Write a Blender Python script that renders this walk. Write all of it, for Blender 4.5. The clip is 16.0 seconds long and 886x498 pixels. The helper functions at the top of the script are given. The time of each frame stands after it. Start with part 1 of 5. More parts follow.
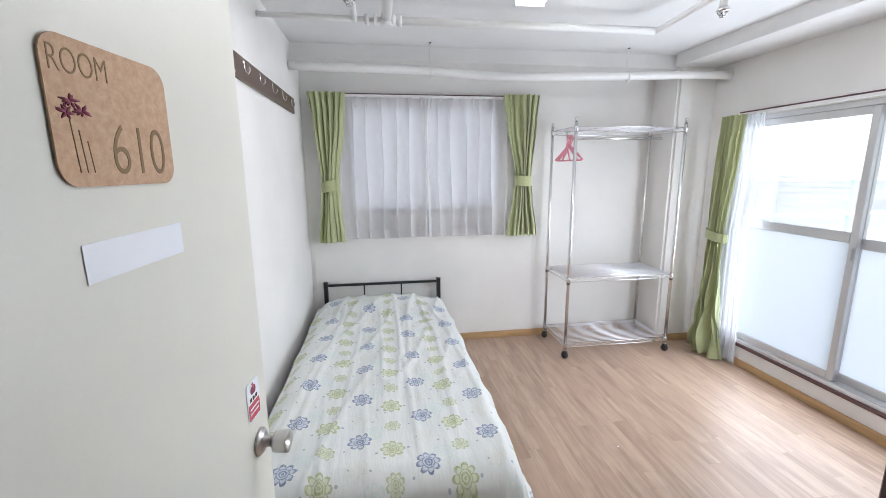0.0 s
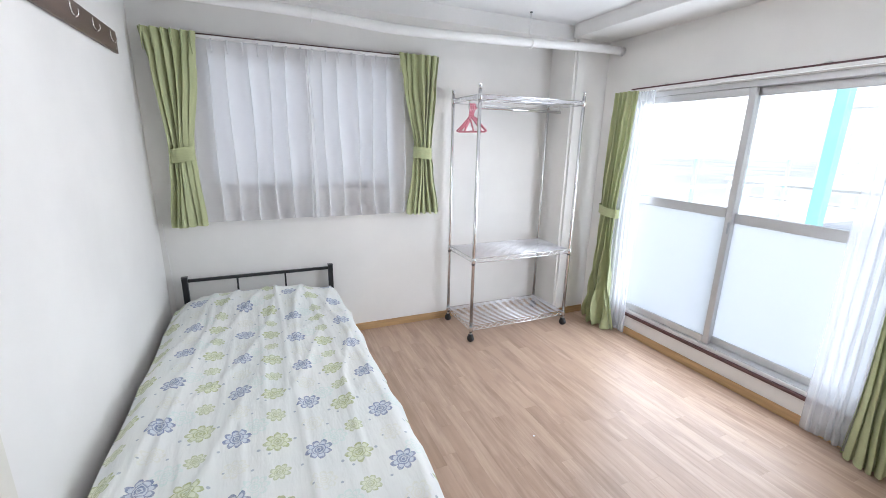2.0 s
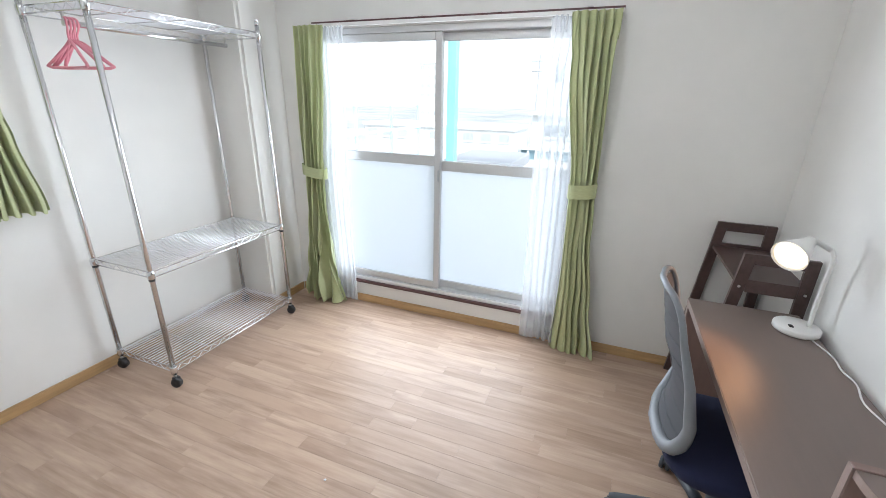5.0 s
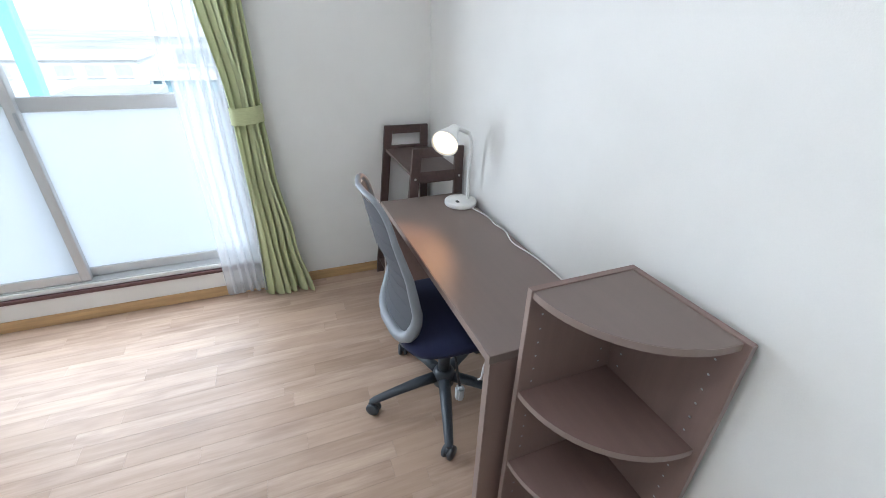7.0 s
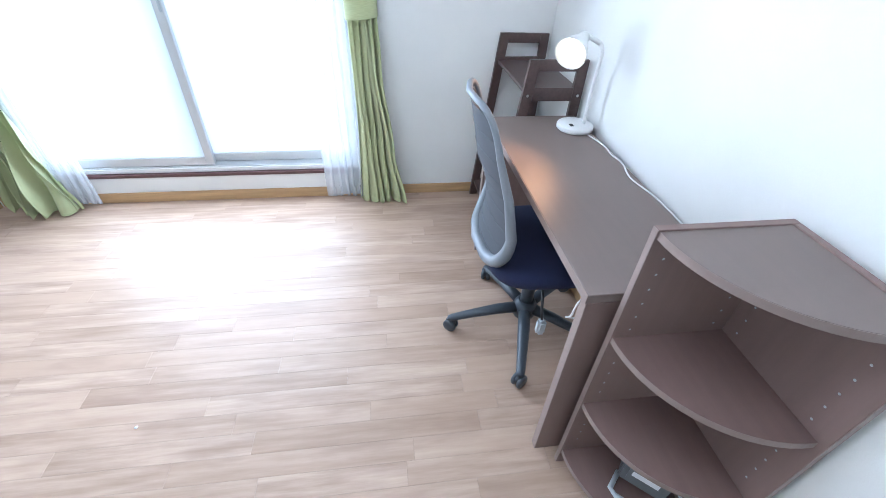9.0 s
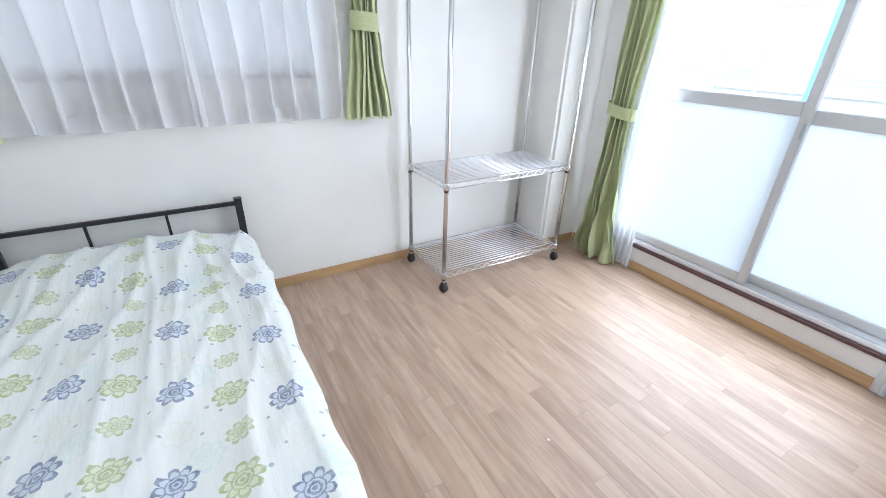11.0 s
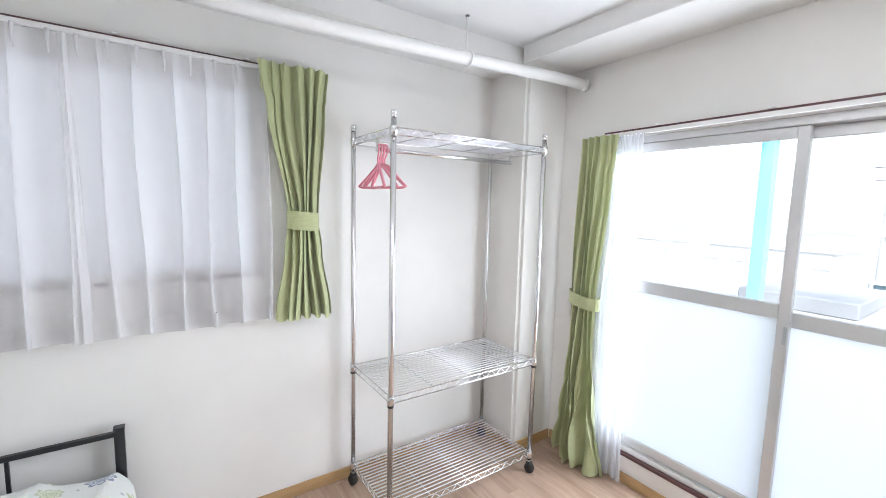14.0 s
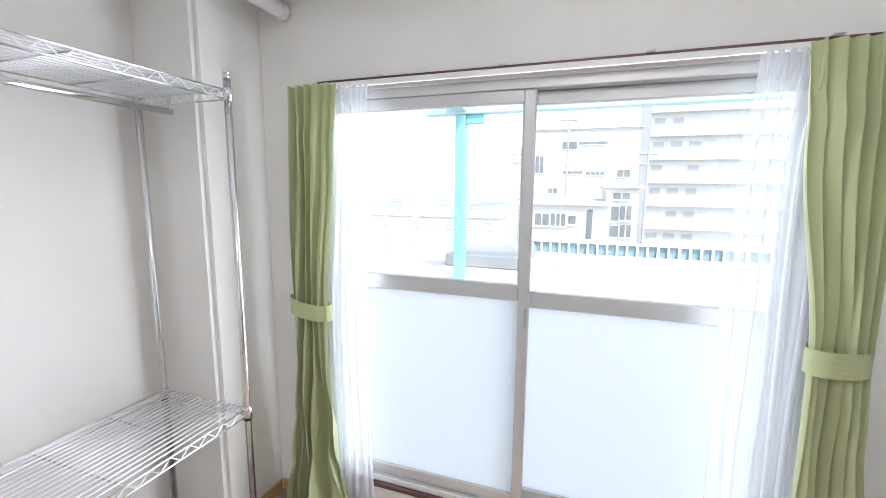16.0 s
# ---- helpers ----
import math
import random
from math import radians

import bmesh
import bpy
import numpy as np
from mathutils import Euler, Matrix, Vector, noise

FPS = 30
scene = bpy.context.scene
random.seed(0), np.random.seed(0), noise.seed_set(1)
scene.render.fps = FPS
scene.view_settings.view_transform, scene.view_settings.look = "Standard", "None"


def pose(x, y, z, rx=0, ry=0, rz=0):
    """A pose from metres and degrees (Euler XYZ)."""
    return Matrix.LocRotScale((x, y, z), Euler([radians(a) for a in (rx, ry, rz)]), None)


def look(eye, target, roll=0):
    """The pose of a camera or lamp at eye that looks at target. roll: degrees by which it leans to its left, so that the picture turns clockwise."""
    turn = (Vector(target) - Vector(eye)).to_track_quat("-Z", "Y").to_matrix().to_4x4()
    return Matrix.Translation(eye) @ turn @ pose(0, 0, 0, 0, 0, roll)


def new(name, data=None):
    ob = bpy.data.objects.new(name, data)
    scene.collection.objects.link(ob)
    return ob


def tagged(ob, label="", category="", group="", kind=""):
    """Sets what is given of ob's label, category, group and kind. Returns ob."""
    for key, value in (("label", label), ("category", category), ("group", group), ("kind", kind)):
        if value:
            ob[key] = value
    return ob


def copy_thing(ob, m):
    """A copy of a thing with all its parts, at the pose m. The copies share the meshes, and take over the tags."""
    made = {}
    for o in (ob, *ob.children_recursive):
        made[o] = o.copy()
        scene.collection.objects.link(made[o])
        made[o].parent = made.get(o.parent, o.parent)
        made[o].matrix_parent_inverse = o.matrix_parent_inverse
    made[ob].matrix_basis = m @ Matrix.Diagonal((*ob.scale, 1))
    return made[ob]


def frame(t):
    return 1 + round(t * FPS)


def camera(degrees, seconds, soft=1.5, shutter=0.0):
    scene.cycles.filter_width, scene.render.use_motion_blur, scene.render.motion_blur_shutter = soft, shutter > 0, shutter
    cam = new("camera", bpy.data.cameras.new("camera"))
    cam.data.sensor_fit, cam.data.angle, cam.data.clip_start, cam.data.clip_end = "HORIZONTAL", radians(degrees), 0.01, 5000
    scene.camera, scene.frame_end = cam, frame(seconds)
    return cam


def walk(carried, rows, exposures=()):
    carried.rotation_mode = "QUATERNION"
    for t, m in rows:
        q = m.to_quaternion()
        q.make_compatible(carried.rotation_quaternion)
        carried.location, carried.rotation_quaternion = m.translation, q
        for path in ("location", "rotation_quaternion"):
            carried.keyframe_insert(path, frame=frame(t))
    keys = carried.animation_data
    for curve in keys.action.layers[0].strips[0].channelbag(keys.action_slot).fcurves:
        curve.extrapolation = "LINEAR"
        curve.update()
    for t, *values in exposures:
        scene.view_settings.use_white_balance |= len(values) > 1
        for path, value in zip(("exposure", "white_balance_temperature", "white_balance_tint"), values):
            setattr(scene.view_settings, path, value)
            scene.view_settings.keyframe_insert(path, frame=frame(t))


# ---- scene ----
cam = camera(93.9, 16.0, soft=0.8)
PATH = [
    (0, (0.613, -0.175, 1.53), (0.892, 1.769, 1.154), -0.4),
    (0.5, (0.626, -0.09, 1.52), (0.994, 1.831, 1.103), 0.9),
    (1, (0.65, -0.047, 1.511), (1.141, 1.842, 1.071), 1.6),
    (1.5, (0.644, 0.047, 1.5), (1.287, 1.883, 1.037), 1.5),
    (2, (0.643, 0.195, 1.514), (1.42, 1.97, 1.016), 1.2),
    (2.5, (0.683, 0.292, 1.502), (1.561, 2.01, 0.976), 1.0),
    (3, (0.724, 0.398, 1.49), (1.739, 2.033, 0.944), 1.1),
    (3.2, (0.739, 0.43, 1.496), (1.815, 2.02, 0.937), 1.2),
    (5.3, (0.876, 0.858, 1.503), (2.687, 1.314, 0.787), 1.2),
    (5.5, (0.899, 0.865, 1.495), (2.734, 1.162, 0.757), 1.3),
    (6, (0.962, 0.853, 1.495), (2.797, 0.764, 0.703), 1.6),
    (6.5, (0.987, 0.846, 1.479), (2.741, 0.396, 0.631), 2.0),
    (7, (0.985, 0.836, 1.43), (2.612, 0.164, 0.481), 1.6),
    (7.5, (0.989, 0.843, 1.402), (2.488, 0.096, 0.309), 1.5),
    (8, (0.995, 0.847, 1.37), (2.436, 0.134, 0.18), 2.3),
    (8.5, (1.004, 0.831, 1.37), (2.47, 0.273, 0.129), 2.3),
    (9, (1.041, 0.86, 1.362), (2.588, 0.613, 0.119), 2.7),
    (9.5, (1.056, 0.901, 1.364), (2.617, 1.121, 0.134), 2.3),
    (10, (1.064, 0.924, 1.346), (2.478, 1.67, 0.146), 2.2),
    (10.2, (1.043, 0.947, 1.337), (2.359, 1.888, 0.161), 2.4),
    (12.3, (0.887, 1.037, 1.464), (1.413, 2.923, 1.053), 1.7),
    (12.5, (0.898, 1.03, 1.501), (1.45, 2.921, 1.155), 1.4),
    (13, (0.937, 1.044, 1.499), (1.658, 2.894, 1.264), 1.6),
    (13.5, (1.087, 1.121, 1.502), (2.002, 2.887, 1.291), 1.5),
    (14, (1.25, 1.269, 1.526), (2.365, 2.916, 1.312), 1.4),
    (14.5, (1.424, 1.408, 1.508), (2.751, 2.887, 1.286), 1.4),
    (15, (1.635, 1.503, 1.517), (3.171, 2.761, 1.279), 1.3),
    (15.5, (1.755, 1.543, 1.505), (3.471, 2.536, 1.244), 1.0),
    (16, (1.79, 1.649, 1.514), (3.66, 2.295, 1.224), 0.5),
]
EXPOSURES = [(0, 2.3, 6280, 14), (3.2, 2.36, 6230, 13), (5.3, 2.3, 6290, 10), (6.5, 2.3, 6140, 9), (7.5, 2.62, 5730, 9), (8.2, 2.92, 5380, 9), (8.8, 2.98, 5280, 8), (9.4, 2.88, 5480, 9), (10.1, 2.56, 5630, 9), (12.4, 2.53, 6330, 14), (15, 2.44, 6330, 13), (16, 2.3, 6380, 14)]
SKY_BALCONY, SKY_SMALL, TUBE, BULB, LAMP = 9.0, 0.34, 9.5, 0.45, 1.6
DOOR_ANGLE = 6.6
SIGN = (0.312, 0.530, 1.512, 1.688)
PAPER = (0.328, 0.533, 1.392, 1.443)
STICKER = (0.700, 0.765, 0.945, 1.042)
CHAIR_TURN, BACK_Y = -3.0, 0.235
walk(cam, [(t, look(eye, target, roll)) for t, eye, target, roll in PATH], EXPOSURES)

# ---- world, sun, large lights ----
world = bpy.data.worlds.new("sky")
scene.world = world
world.use_nodes = True
_wn = world.node_tree.nodes
_sky = _wn.new("ShaderNodeTexSky")
_sky.sky_type = "NISHITA"
_sky.sun_disc = False
_sky.sun_elevation = radians(52)
_sky.sun_rotation = radians(200)
_sky.air_density, _sky.dust_density, _sky.ozone_density = 1.0, 1.0, 0.3
_haze = _wn.new("ShaderNodeHueSaturation")
_haze.inputs["Saturation"].default_value = 0.4
world.node_tree.links.new(_sky.outputs[0], _haze.inputs["Color"])
world.node_tree.links.new(_haze.outputs[0], _wn["Background"].inputs[0])
_wn["Background"].inputs[1].default_value = 0.10

sun = new("sun", bpy.data.lights.new("sun", "SUN"))
sun.data.energy, sun.data.angle, sun.data.color = 1.0, radians(12), (1.0, 0.96, 0.9)
# the sun stands behind the building, so that none of it falls through the balcony window
sun.matrix_world = look((-6, -3, 14), (4, 3, 0))


def area(name, eye, target, w, h, watts, colour):
    l = bpy.data.lights.new(name, "AREA")
    l.shape, l.size, l.size_y, l.energy, l.color = "RECTANGLE", w, h, watts, colour
    ob = new(name, l)
    ob.matrix_world = look(eye, target)
    return ob


area("balcony_window_daylight", (3.338, 1.87, 1.05), (1.0, 1.87, 1.05), 1.6, 1.6, SKY_BALCONY, (0.85, 0.93, 1.0))
area("small_window_daylight", (0.98, 3.352, 1.62), (0.98, 1.0, 1.5), 1.2, 0.78, SKY_SMALL, (0.94, 0.96, 1.0))


# ---- materials ----
class Nodes:
    def __init__(self, name):
        self.mat = bpy.data.materials.new(name)
        self.mat.use_nodes = True
        self.t = self.mat.node_tree
        self.bsdf = self.t.nodes["Principled BSDF"]
        self.out = self.t.nodes["Material Output"]

    def put(self, kind, **sockets):
        n = self.t.nodes.new(kind)
        for k, v in sockets.items():
            self.link(v, n.inputs[k.replace("_", " ")])
        return n

    def link(self, v, socket):
        if isinstance(v, bpy.types.NodeSocket):
            self.t.links.new(v, socket)
        else:
            socket.default_value = v

    def m(self, op, a, b=0.0, c=0.0):
        n = self.t.nodes.new("ShaderNodeMath")
        n.operation = op
        for v, s in zip((a, b, c), n.inputs):
            self.link(v, s)
        return n.outputs[0]

    def mix(self, f, a, b):
        n = self.t.nodes.new("ShaderNodeMix")
        n.data_type = "RGBA"
        self.link(f, n.inputs[0])
        self.link(a, n.inputs[6])
        self.link(b, n.inputs[7])
        return n.outputs[2]

    def coords(self, which="Object"):
        return self.t.nodes.new("ShaderNodeTexCoord").outputs[which]

    def scaled(self, vec, s):
        n = self.put("ShaderNodeVectorMath")
        n.operation = "MULTIPLY"
        self.link(vec, n.inputs[0])
        n.inputs[1].default_value = s
        return n.outputs[0]

    def noise(self, vec, scale, detail=3.0, rough=0.55):
        n = self.put("ShaderNodeTexNoise", Scale=scale, Detail=detail, Roughness=rough)
        self.link(vec, n.inputs["Vector"])
        return n.outputs["Fac"]

    def ramp(self, f, lo, hi):
        n = self.t.nodes.new("ShaderNodeMapRange")
        self.link(f, n.inputs[0])
        n.inputs[1].default_value, n.inputs[2].default_value = lo, hi
        return n.outputs[0]

    def bump(self, h, strength, dist=0.002):
        n = self.put("ShaderNodeBump", Strength=strength, Distance=dist, Height=h)
        self.link(n.outputs[0], self.bsdf.inputs["Normal"])
        return n.outputs[0]

    def base(self, colour, rough, metal=0.0):
        self.link(colour, self.bsdf.inputs["Base Color"])
        self.link(rough, self.bsdf.inputs["Roughness"])
        self.bsdf.inputs["Metallic"].default_value = metal
        return self


def rgb(r, g, b):
    return (r, g, b, 1.0)


def shade(c, f):
    return (c[0] * f, c[1] * f, c[2] * f, 1.0)


def paint(name, c, rough=0.55, spread=0.06, grain=220.0, relief=0.15, metal=0.0, patch=1.7):
    """A painted, papered or moulded surface: broad faint patches, fine grain and relief."""
    n = Nodes(name)
    v = n.put("ShaderNodeNewGeometry").outputs["Position"]
    broad = n.noise(v, patch, 4.0)
    fine = n.noise(v, grain, 2.0)
    c0 = n.mix(n.ramp(broad, 0.35, 0.65), shade(c, 1 - spread), shade(c, 1 + spread * 0.4))
    c1 = n.mix(n.m("MULTIPLY", n.ramp(fine, 0.4, 0.7), spread), c0, shade(c, 0.7))
    r = n.m("ADD", n.m("MULTIPLY", broad, 0.16), rough - 0.08)
    n.base(c1, r, metal)
    if relief:
        n.bump(fine, relief)
    return n.mat


def timber(name, c, rough, along, spread=0.25, relief=0.1):
    """Wood or wood print with its grain stretched along an axis of the world."""
    n = Nodes(name)
    v = n.put("ShaderNodeNewGeometry").outputs["Position"]
    s = [45.0, 45.0, 45.0]
    s[along] = 3.0
    g = n.noise(n.scaled(v, s), 1.0, 6.0, 0.6)
    b = n.noise(v, 2.3, 3.0)
    c0 = n.mix(n.ramp(g, 0.3, 0.7), shade(c, 1 - spread), shade(c, 1 + spread * 0.6))
    c1 = n.mix(n.m("MULTIPLY", n.ramp(b, 0.4, 0.7), 0.18), c0, shade(c, 0.75))
    n.base(c1, n.m("ADD", n.m("MULTIPLY", g, 0.15), rough - 0.07))
    n.bump(g, relief, 0.001)
    return n.mat


def plank_material():
    n = Nodes("vinyl_wood_plank")
    v = n.put("ShaderNodeNewGeometry").outputs["Position"]
    info = n.put("ShaderNodeObjectInfo").outputs["Random"]
    off = n.put("ShaderNodeCombineXYZ", X=n.m("MULTIPLY", info, 13.0), Y=n.m("MULTIPLY", info, 57.0), Z=0.0).outputs[0]
    add = n.put("ShaderNodeVectorMath")
    add.operation = "ADD"
    n.link(v, add.inputs[0])
    n.link(off, add.inputs[1])
    g = n.noise(n.scaled(add.outputs[0], (30.0, 2.4, 1.0)), 1.0, 5.0, 0.6)
    g2 = n.noise(n.scaled(add.outputs[0], (210.0, 8.0, 1.0)), 1.0, 3.0, 0.6)
    patch = n.noise(n.scaled(add.outputs[0], (14.0, 3.2, 1.0)), 1.0, 3.0, 0.55)
    lo = n.mix(info, rgb(0.275, 0.178, 0.124), rgb(0.43, 0.302, 0.220))
    hi = n.mix(n.m("FRACT", n.m("MULTIPLY", info, 7.3)), rgb(0.46, 0.325, 0.238), rgb(0.585, 0.435, 0.335))
    c = n.mix(n.ramp(g, 0.27, 0.73), lo, hi)
    c = n.mix(n.m("MULTIPLY", n.ramp(g2, 0.5, 0.8), 0.14), c, rgb(0.30, 0.205, 0.15))
    c = n.mix(n.m("MULTIPLY", n.ramp(patch, 0.52, 0.72), 0.46), c, rgb(0.29, 0.19, 0.145))
    n.base(c, n.m("ADD", n.m("MULTIPLY", g, 0.12), 0.32))
    n.bsdf.inputs["Specular IOR Level"].default_value = 0.42
    n.bump(n.m("ADD", g, g2), 0.08, 0.0005)
    return n.mat


def cloth(name, c, see=0.0, through_light=0.3, weave=900.0, sheen=0.3):
    """Woven cloth. through_light: share of light let through scattered; see: share passed straight."""
    n = Nodes(name)
    uv = n.coords("UV")
    w = n.noise(n.scaled(uv, (weave, weave * 0.25, 1.0)), 1.0, 2.0)
    b = n.noise(uv, 6.0, 3.0)
    col = n.mix(n.ramp(w, 0.3, 0.7), shade(c, 0.86), shade(c, 1.06))
    col = n.mix(n.m("MULTIPLY", n.ramp(b, 0.4, 0.7), 0.12), col, shade(c, 0.75))
    n.base(col, 0.85)
    n.bsdf.inputs["Sheen Weight"].default_value = sheen
    n.bump(w, 0.25, 0.0006)
    tr = n.put("ShaderNodeBsdfTranslucent", Color=col)
    mx = n.put("ShaderNodeMixShader")
    mx.inputs[0].default_value = through_light
    n.t.links.new(n.bsdf.outputs[0], mx.inputs[1])
    n.t.links.new(tr.outputs[0], mx.inputs[2])
    last = mx
    if see:
        tp = n.put("ShaderNodeBsdfTransparent")
        last = n.put("ShaderNodeMixShader")
        n.link(n.m("ADD", n.m("MULTIPLY", w, 0.1), see - 0.05), last.inputs[0])
        n.t.links.new(mx.outputs[0], last.inputs[1])
        n.t.links.new(tp.outputs[0], last.inputs[2])
    n.t.links.new(last.outputs[0], n.out.inputs[0])
    return n.mat


def clear_glass():
    n = Nodes("clear_glass")
    gl = n.put("ShaderNodeBsdfGlossy", Roughness=0.02)
    tp = n.put("ShaderNodeBsdfTransparent", Color=rgb(0.96, 0.98, 0.98))
    mx = n.put("ShaderNodeMixShader")
    fr = n.put("ShaderNodeFresnel", IOR=1.45)
    n.link(n.m("MULTIPLY", fr.outputs[0], 0.6), mx.inputs[0])
    n.t.links.new(tp.outputs[0], mx.inputs[1])
    n.t.links.new(gl.outputs[0], mx.inputs[2])
    n.t.links.new(mx.outputs[0], n.out.inputs[0])
    return n.mat


def frosted_glass():
    n = Nodes("frosted_glass")
    v = n.put("ShaderNodeNewGeometry").outputs["Position"]
    f = n.noise(v, 400.0, 2.0)
    n.base(rgb(0.9, 0.94, 0.95), 0.35)
    n.bump(f, 0.3, 0.001)
    tr = n.put("ShaderNodeBsdfTranslucent", Color=rgb(0.88, 0.90, 0.91))
    rf = n.put("ShaderNodeBsdfRefraction", Color=rgb(0.85, 0.88, 0.90), Roughness=0.9, IOR=1.2)
    m1 = n.put("ShaderNodeMixShader")
    m1.inputs[0].default_value = 0.18
    n.t.links.new(tr.outputs[0], m1.inputs[1])
    n.t.links.new(rf.outputs[0], m1.inputs[2])
    m2 = n.put("ShaderNodeMixShader")
    m2.inputs[0].default_value = 0.1
    n.t.links.new(m1.outputs[0], m2.inputs[1])
    n.t.links.new(n.bsdf.outputs[0], m2.inputs[2])
    n.t.links.new(m2.outputs[0], n.out.inputs[0])
    return n.mat


def glow(name, colour, strength):
    n = Nodes(name)
    e = n.put("ShaderNodeEmission", Color=colour, Strength=strength)
    n.t.links.new(e.outputs[0], n.out.inputs[0])
    return n.mat


def flower_print():
    """White cotton printed with columns of blue and green eight-petalled flowers."""
    n = Nodes("flower_print_cotton")
    uv = n.coords("UV")
    wob = n.put("ShaderNodeTexNoise", Scale=5.0)
    n.link(uv, wob.inputs["Vector"])
    sep = n.put("ShaderNodeSeparateXYZ", Vector=uv)
    u, v = sep.outputs[0], sep.outputs[1]
    white = n.mix(n.ramp(n.noise(uv, 3.0, 4.0), 0.35, 0.7), rgb(0.745, 0.75, 0.72), rgb(0.68, 0.71, 0.69))
    col = white

    worn = n.m("ADD", 0.62, n.m("MULTIPLY", n.ramp(n.noise(uv, 55.0, 4.0, 0.7), 0.35, 0.6), 0.38))
    PU, PV, LEAN = 0.266, 0.305, 0.6
    sheared = n.m("SUBTRACT", v, n.m("MULTIPLY", u, LEAN))
    wobble = n.m("MULTIPLY", n.m("SUBTRACT", wob.outputs["Fac"], 0.5), 0.03)

    def cell(x, period, shift):
        f = n.m("FRACT", n.m("DIVIDE", n.m("ADD", x, 20 * period - shift), period))
        return n.m("MULTIPLY", n.m("SUBTRACT", n.m("FRACT", n.m("ADD", f, 0.5)), 0.5), period)

    def spot(su, sv, pv=PV):
        x = n.m("ADD", cell(u, PU, su), wobble)
        y = n.m("ADD", cell(sheared, pv, sv), n.m("MULTIPLY", x, LEAN))
        return x, y, n.m("SQRT", n.m("ADD", n.m("MULTIPLY", x, x), n.m("MULTIPLY", y, y)))

    rag = n.noise(uv, 95.0, 2.0)

    def flower(col, su, sv, size, dark, pale, strength=1.0, twist=0.0):
        x, y, dist = spot(su, sv)
        r = n.m("ADD", n.m("DIVIDE", dist, size), n.m("MULTIPLY", n.m("SUBTRACT", rag, 0.5), 0.22))
        a = n.m("ADD", n.m("ARCTAN2", y, x), twist)
        lobe = n.m("SQRT", n.m("ABSOLUTE", n.m("COSINE", n.m("MULTIPLY", a, 4.0))))
        edge = n.m("ADD", 0.56, n.m("MULTIPLY", lobe, 0.44))
        inside = n.ramp(n.m("SUBTRACT", edge, r), 0.0, 0.05)
        inner = n.m("MULTIPLY", n.ramp(n.m("SUBTRACT", n.m("MULTIPLY", edge, 0.80), r), 0.0, 0.05), n.ramp(lobe, 0.42, 0.6))
        petal = n.m("MULTIPLY", inner, n.ramp(r, 0.46, 0.52))
        ring = n.m("MULTIPLY", n.ramp(r, 0.30, 0.35), n.ramp(n.m("SUBTRACT", 0.43, r), 0.0, 0.04))
        eye = n.m("MULTIPLY", n.ramp(r, 0.10, 0.14), n.ramp(n.m("SUBTRACT", 0.21, r), 0.0, 0.04))
        c = n.mix(n.m("MAXIMUM", n.m("MAXIMUM", petal, ring), eye), dark, pale)
        return n.mix(n.m("MULTIPLY", n.m("MULTIPLY", inside, strength), worn), col, c)

    blue, blue2 = rgb(0.12, 0.165, 0.30), rgb(0.50, 0.56, 0.64)
    green, green2 = rgb(0.34, 0.39, 0.15), rgb(0.60, 0.64, 0.43)
    teal, sand = rgb(0.46, 0.66, 0.60), rgb(0.62, 0.60, 0.42)
    col = flower(col, 0.225, 0.03, 0.048, teal, white, 0.38)
    col = flower(col, 0.163, 0.265, 0.044, sand, white, 0.32)
    col = flower(col, 0.163, 0.113, 0.051, blue, blue2, 0.92, 0.2)
    col = flower(col, 0.03, 0.10, 0.051, green, green2, 0.88)
    col = flower(col, 0.035, 0.252, 0.038, green, green2, 0.75, 0.3)
    dots = None
    for su, sv, d in ((0.09, 0.06, 0.006), (0.105, 0.2, 0.005), (0.235, 0.16, 0.006), (0.215, 0.26, 0.005), (0.0, 0.17, 0.005), (0.13, 0.29, 0.004)):
        k = n.ramp(n.m("SUBTRACT", d, spot(su, sv)[2]), -0.001, 0.001)
        dots = k if dots is None else n.m("MAXIMUM", dots, k)
    col = n.mix(n.m("MULTIPLY", dots, 0.7), col, rgb(0.25, 0.32, 0.38))
    n.base(col, 0.9)
    n.bsdf.inputs["Sheen Weight"].default_value = 0.2
    h = n.m("ADD", n.m("MULTIPLY", n.noise(n.scaled(uv, (9.0, 2.2, 1.0)), 1.0, 5.0), 1.0), n.m("MULTIPLY", n.noise(uv, 700.0, 1.0), 0.03))
    n.bump(h, 0.75, 0.022)
    return n.mat


def fibreboard():
    n = Nodes("pressed_fibreboard")
    v = n.put("ShaderNodeNewGeometry").outputs["Position"]
    a, b = n.noise(v, 90.0, 5.0, 0.7), n.noise(v, 600.0, 2.0)
    c = n.mix(n.ramp(a, 0.35, 0.7), rgb(0.47, 0.30, 0.185), rgb(0.60, 0.415, 0.27))
    c = n.mix(n.m("MULTIPLY", n.ramp(b, 0.55, 0.75), 0.4), c, rgb(0.33, 0.2, 0.12))
    n.base(c, 0.8)
    n.bump(b, 0.2, 0.0005)
    return n.mat


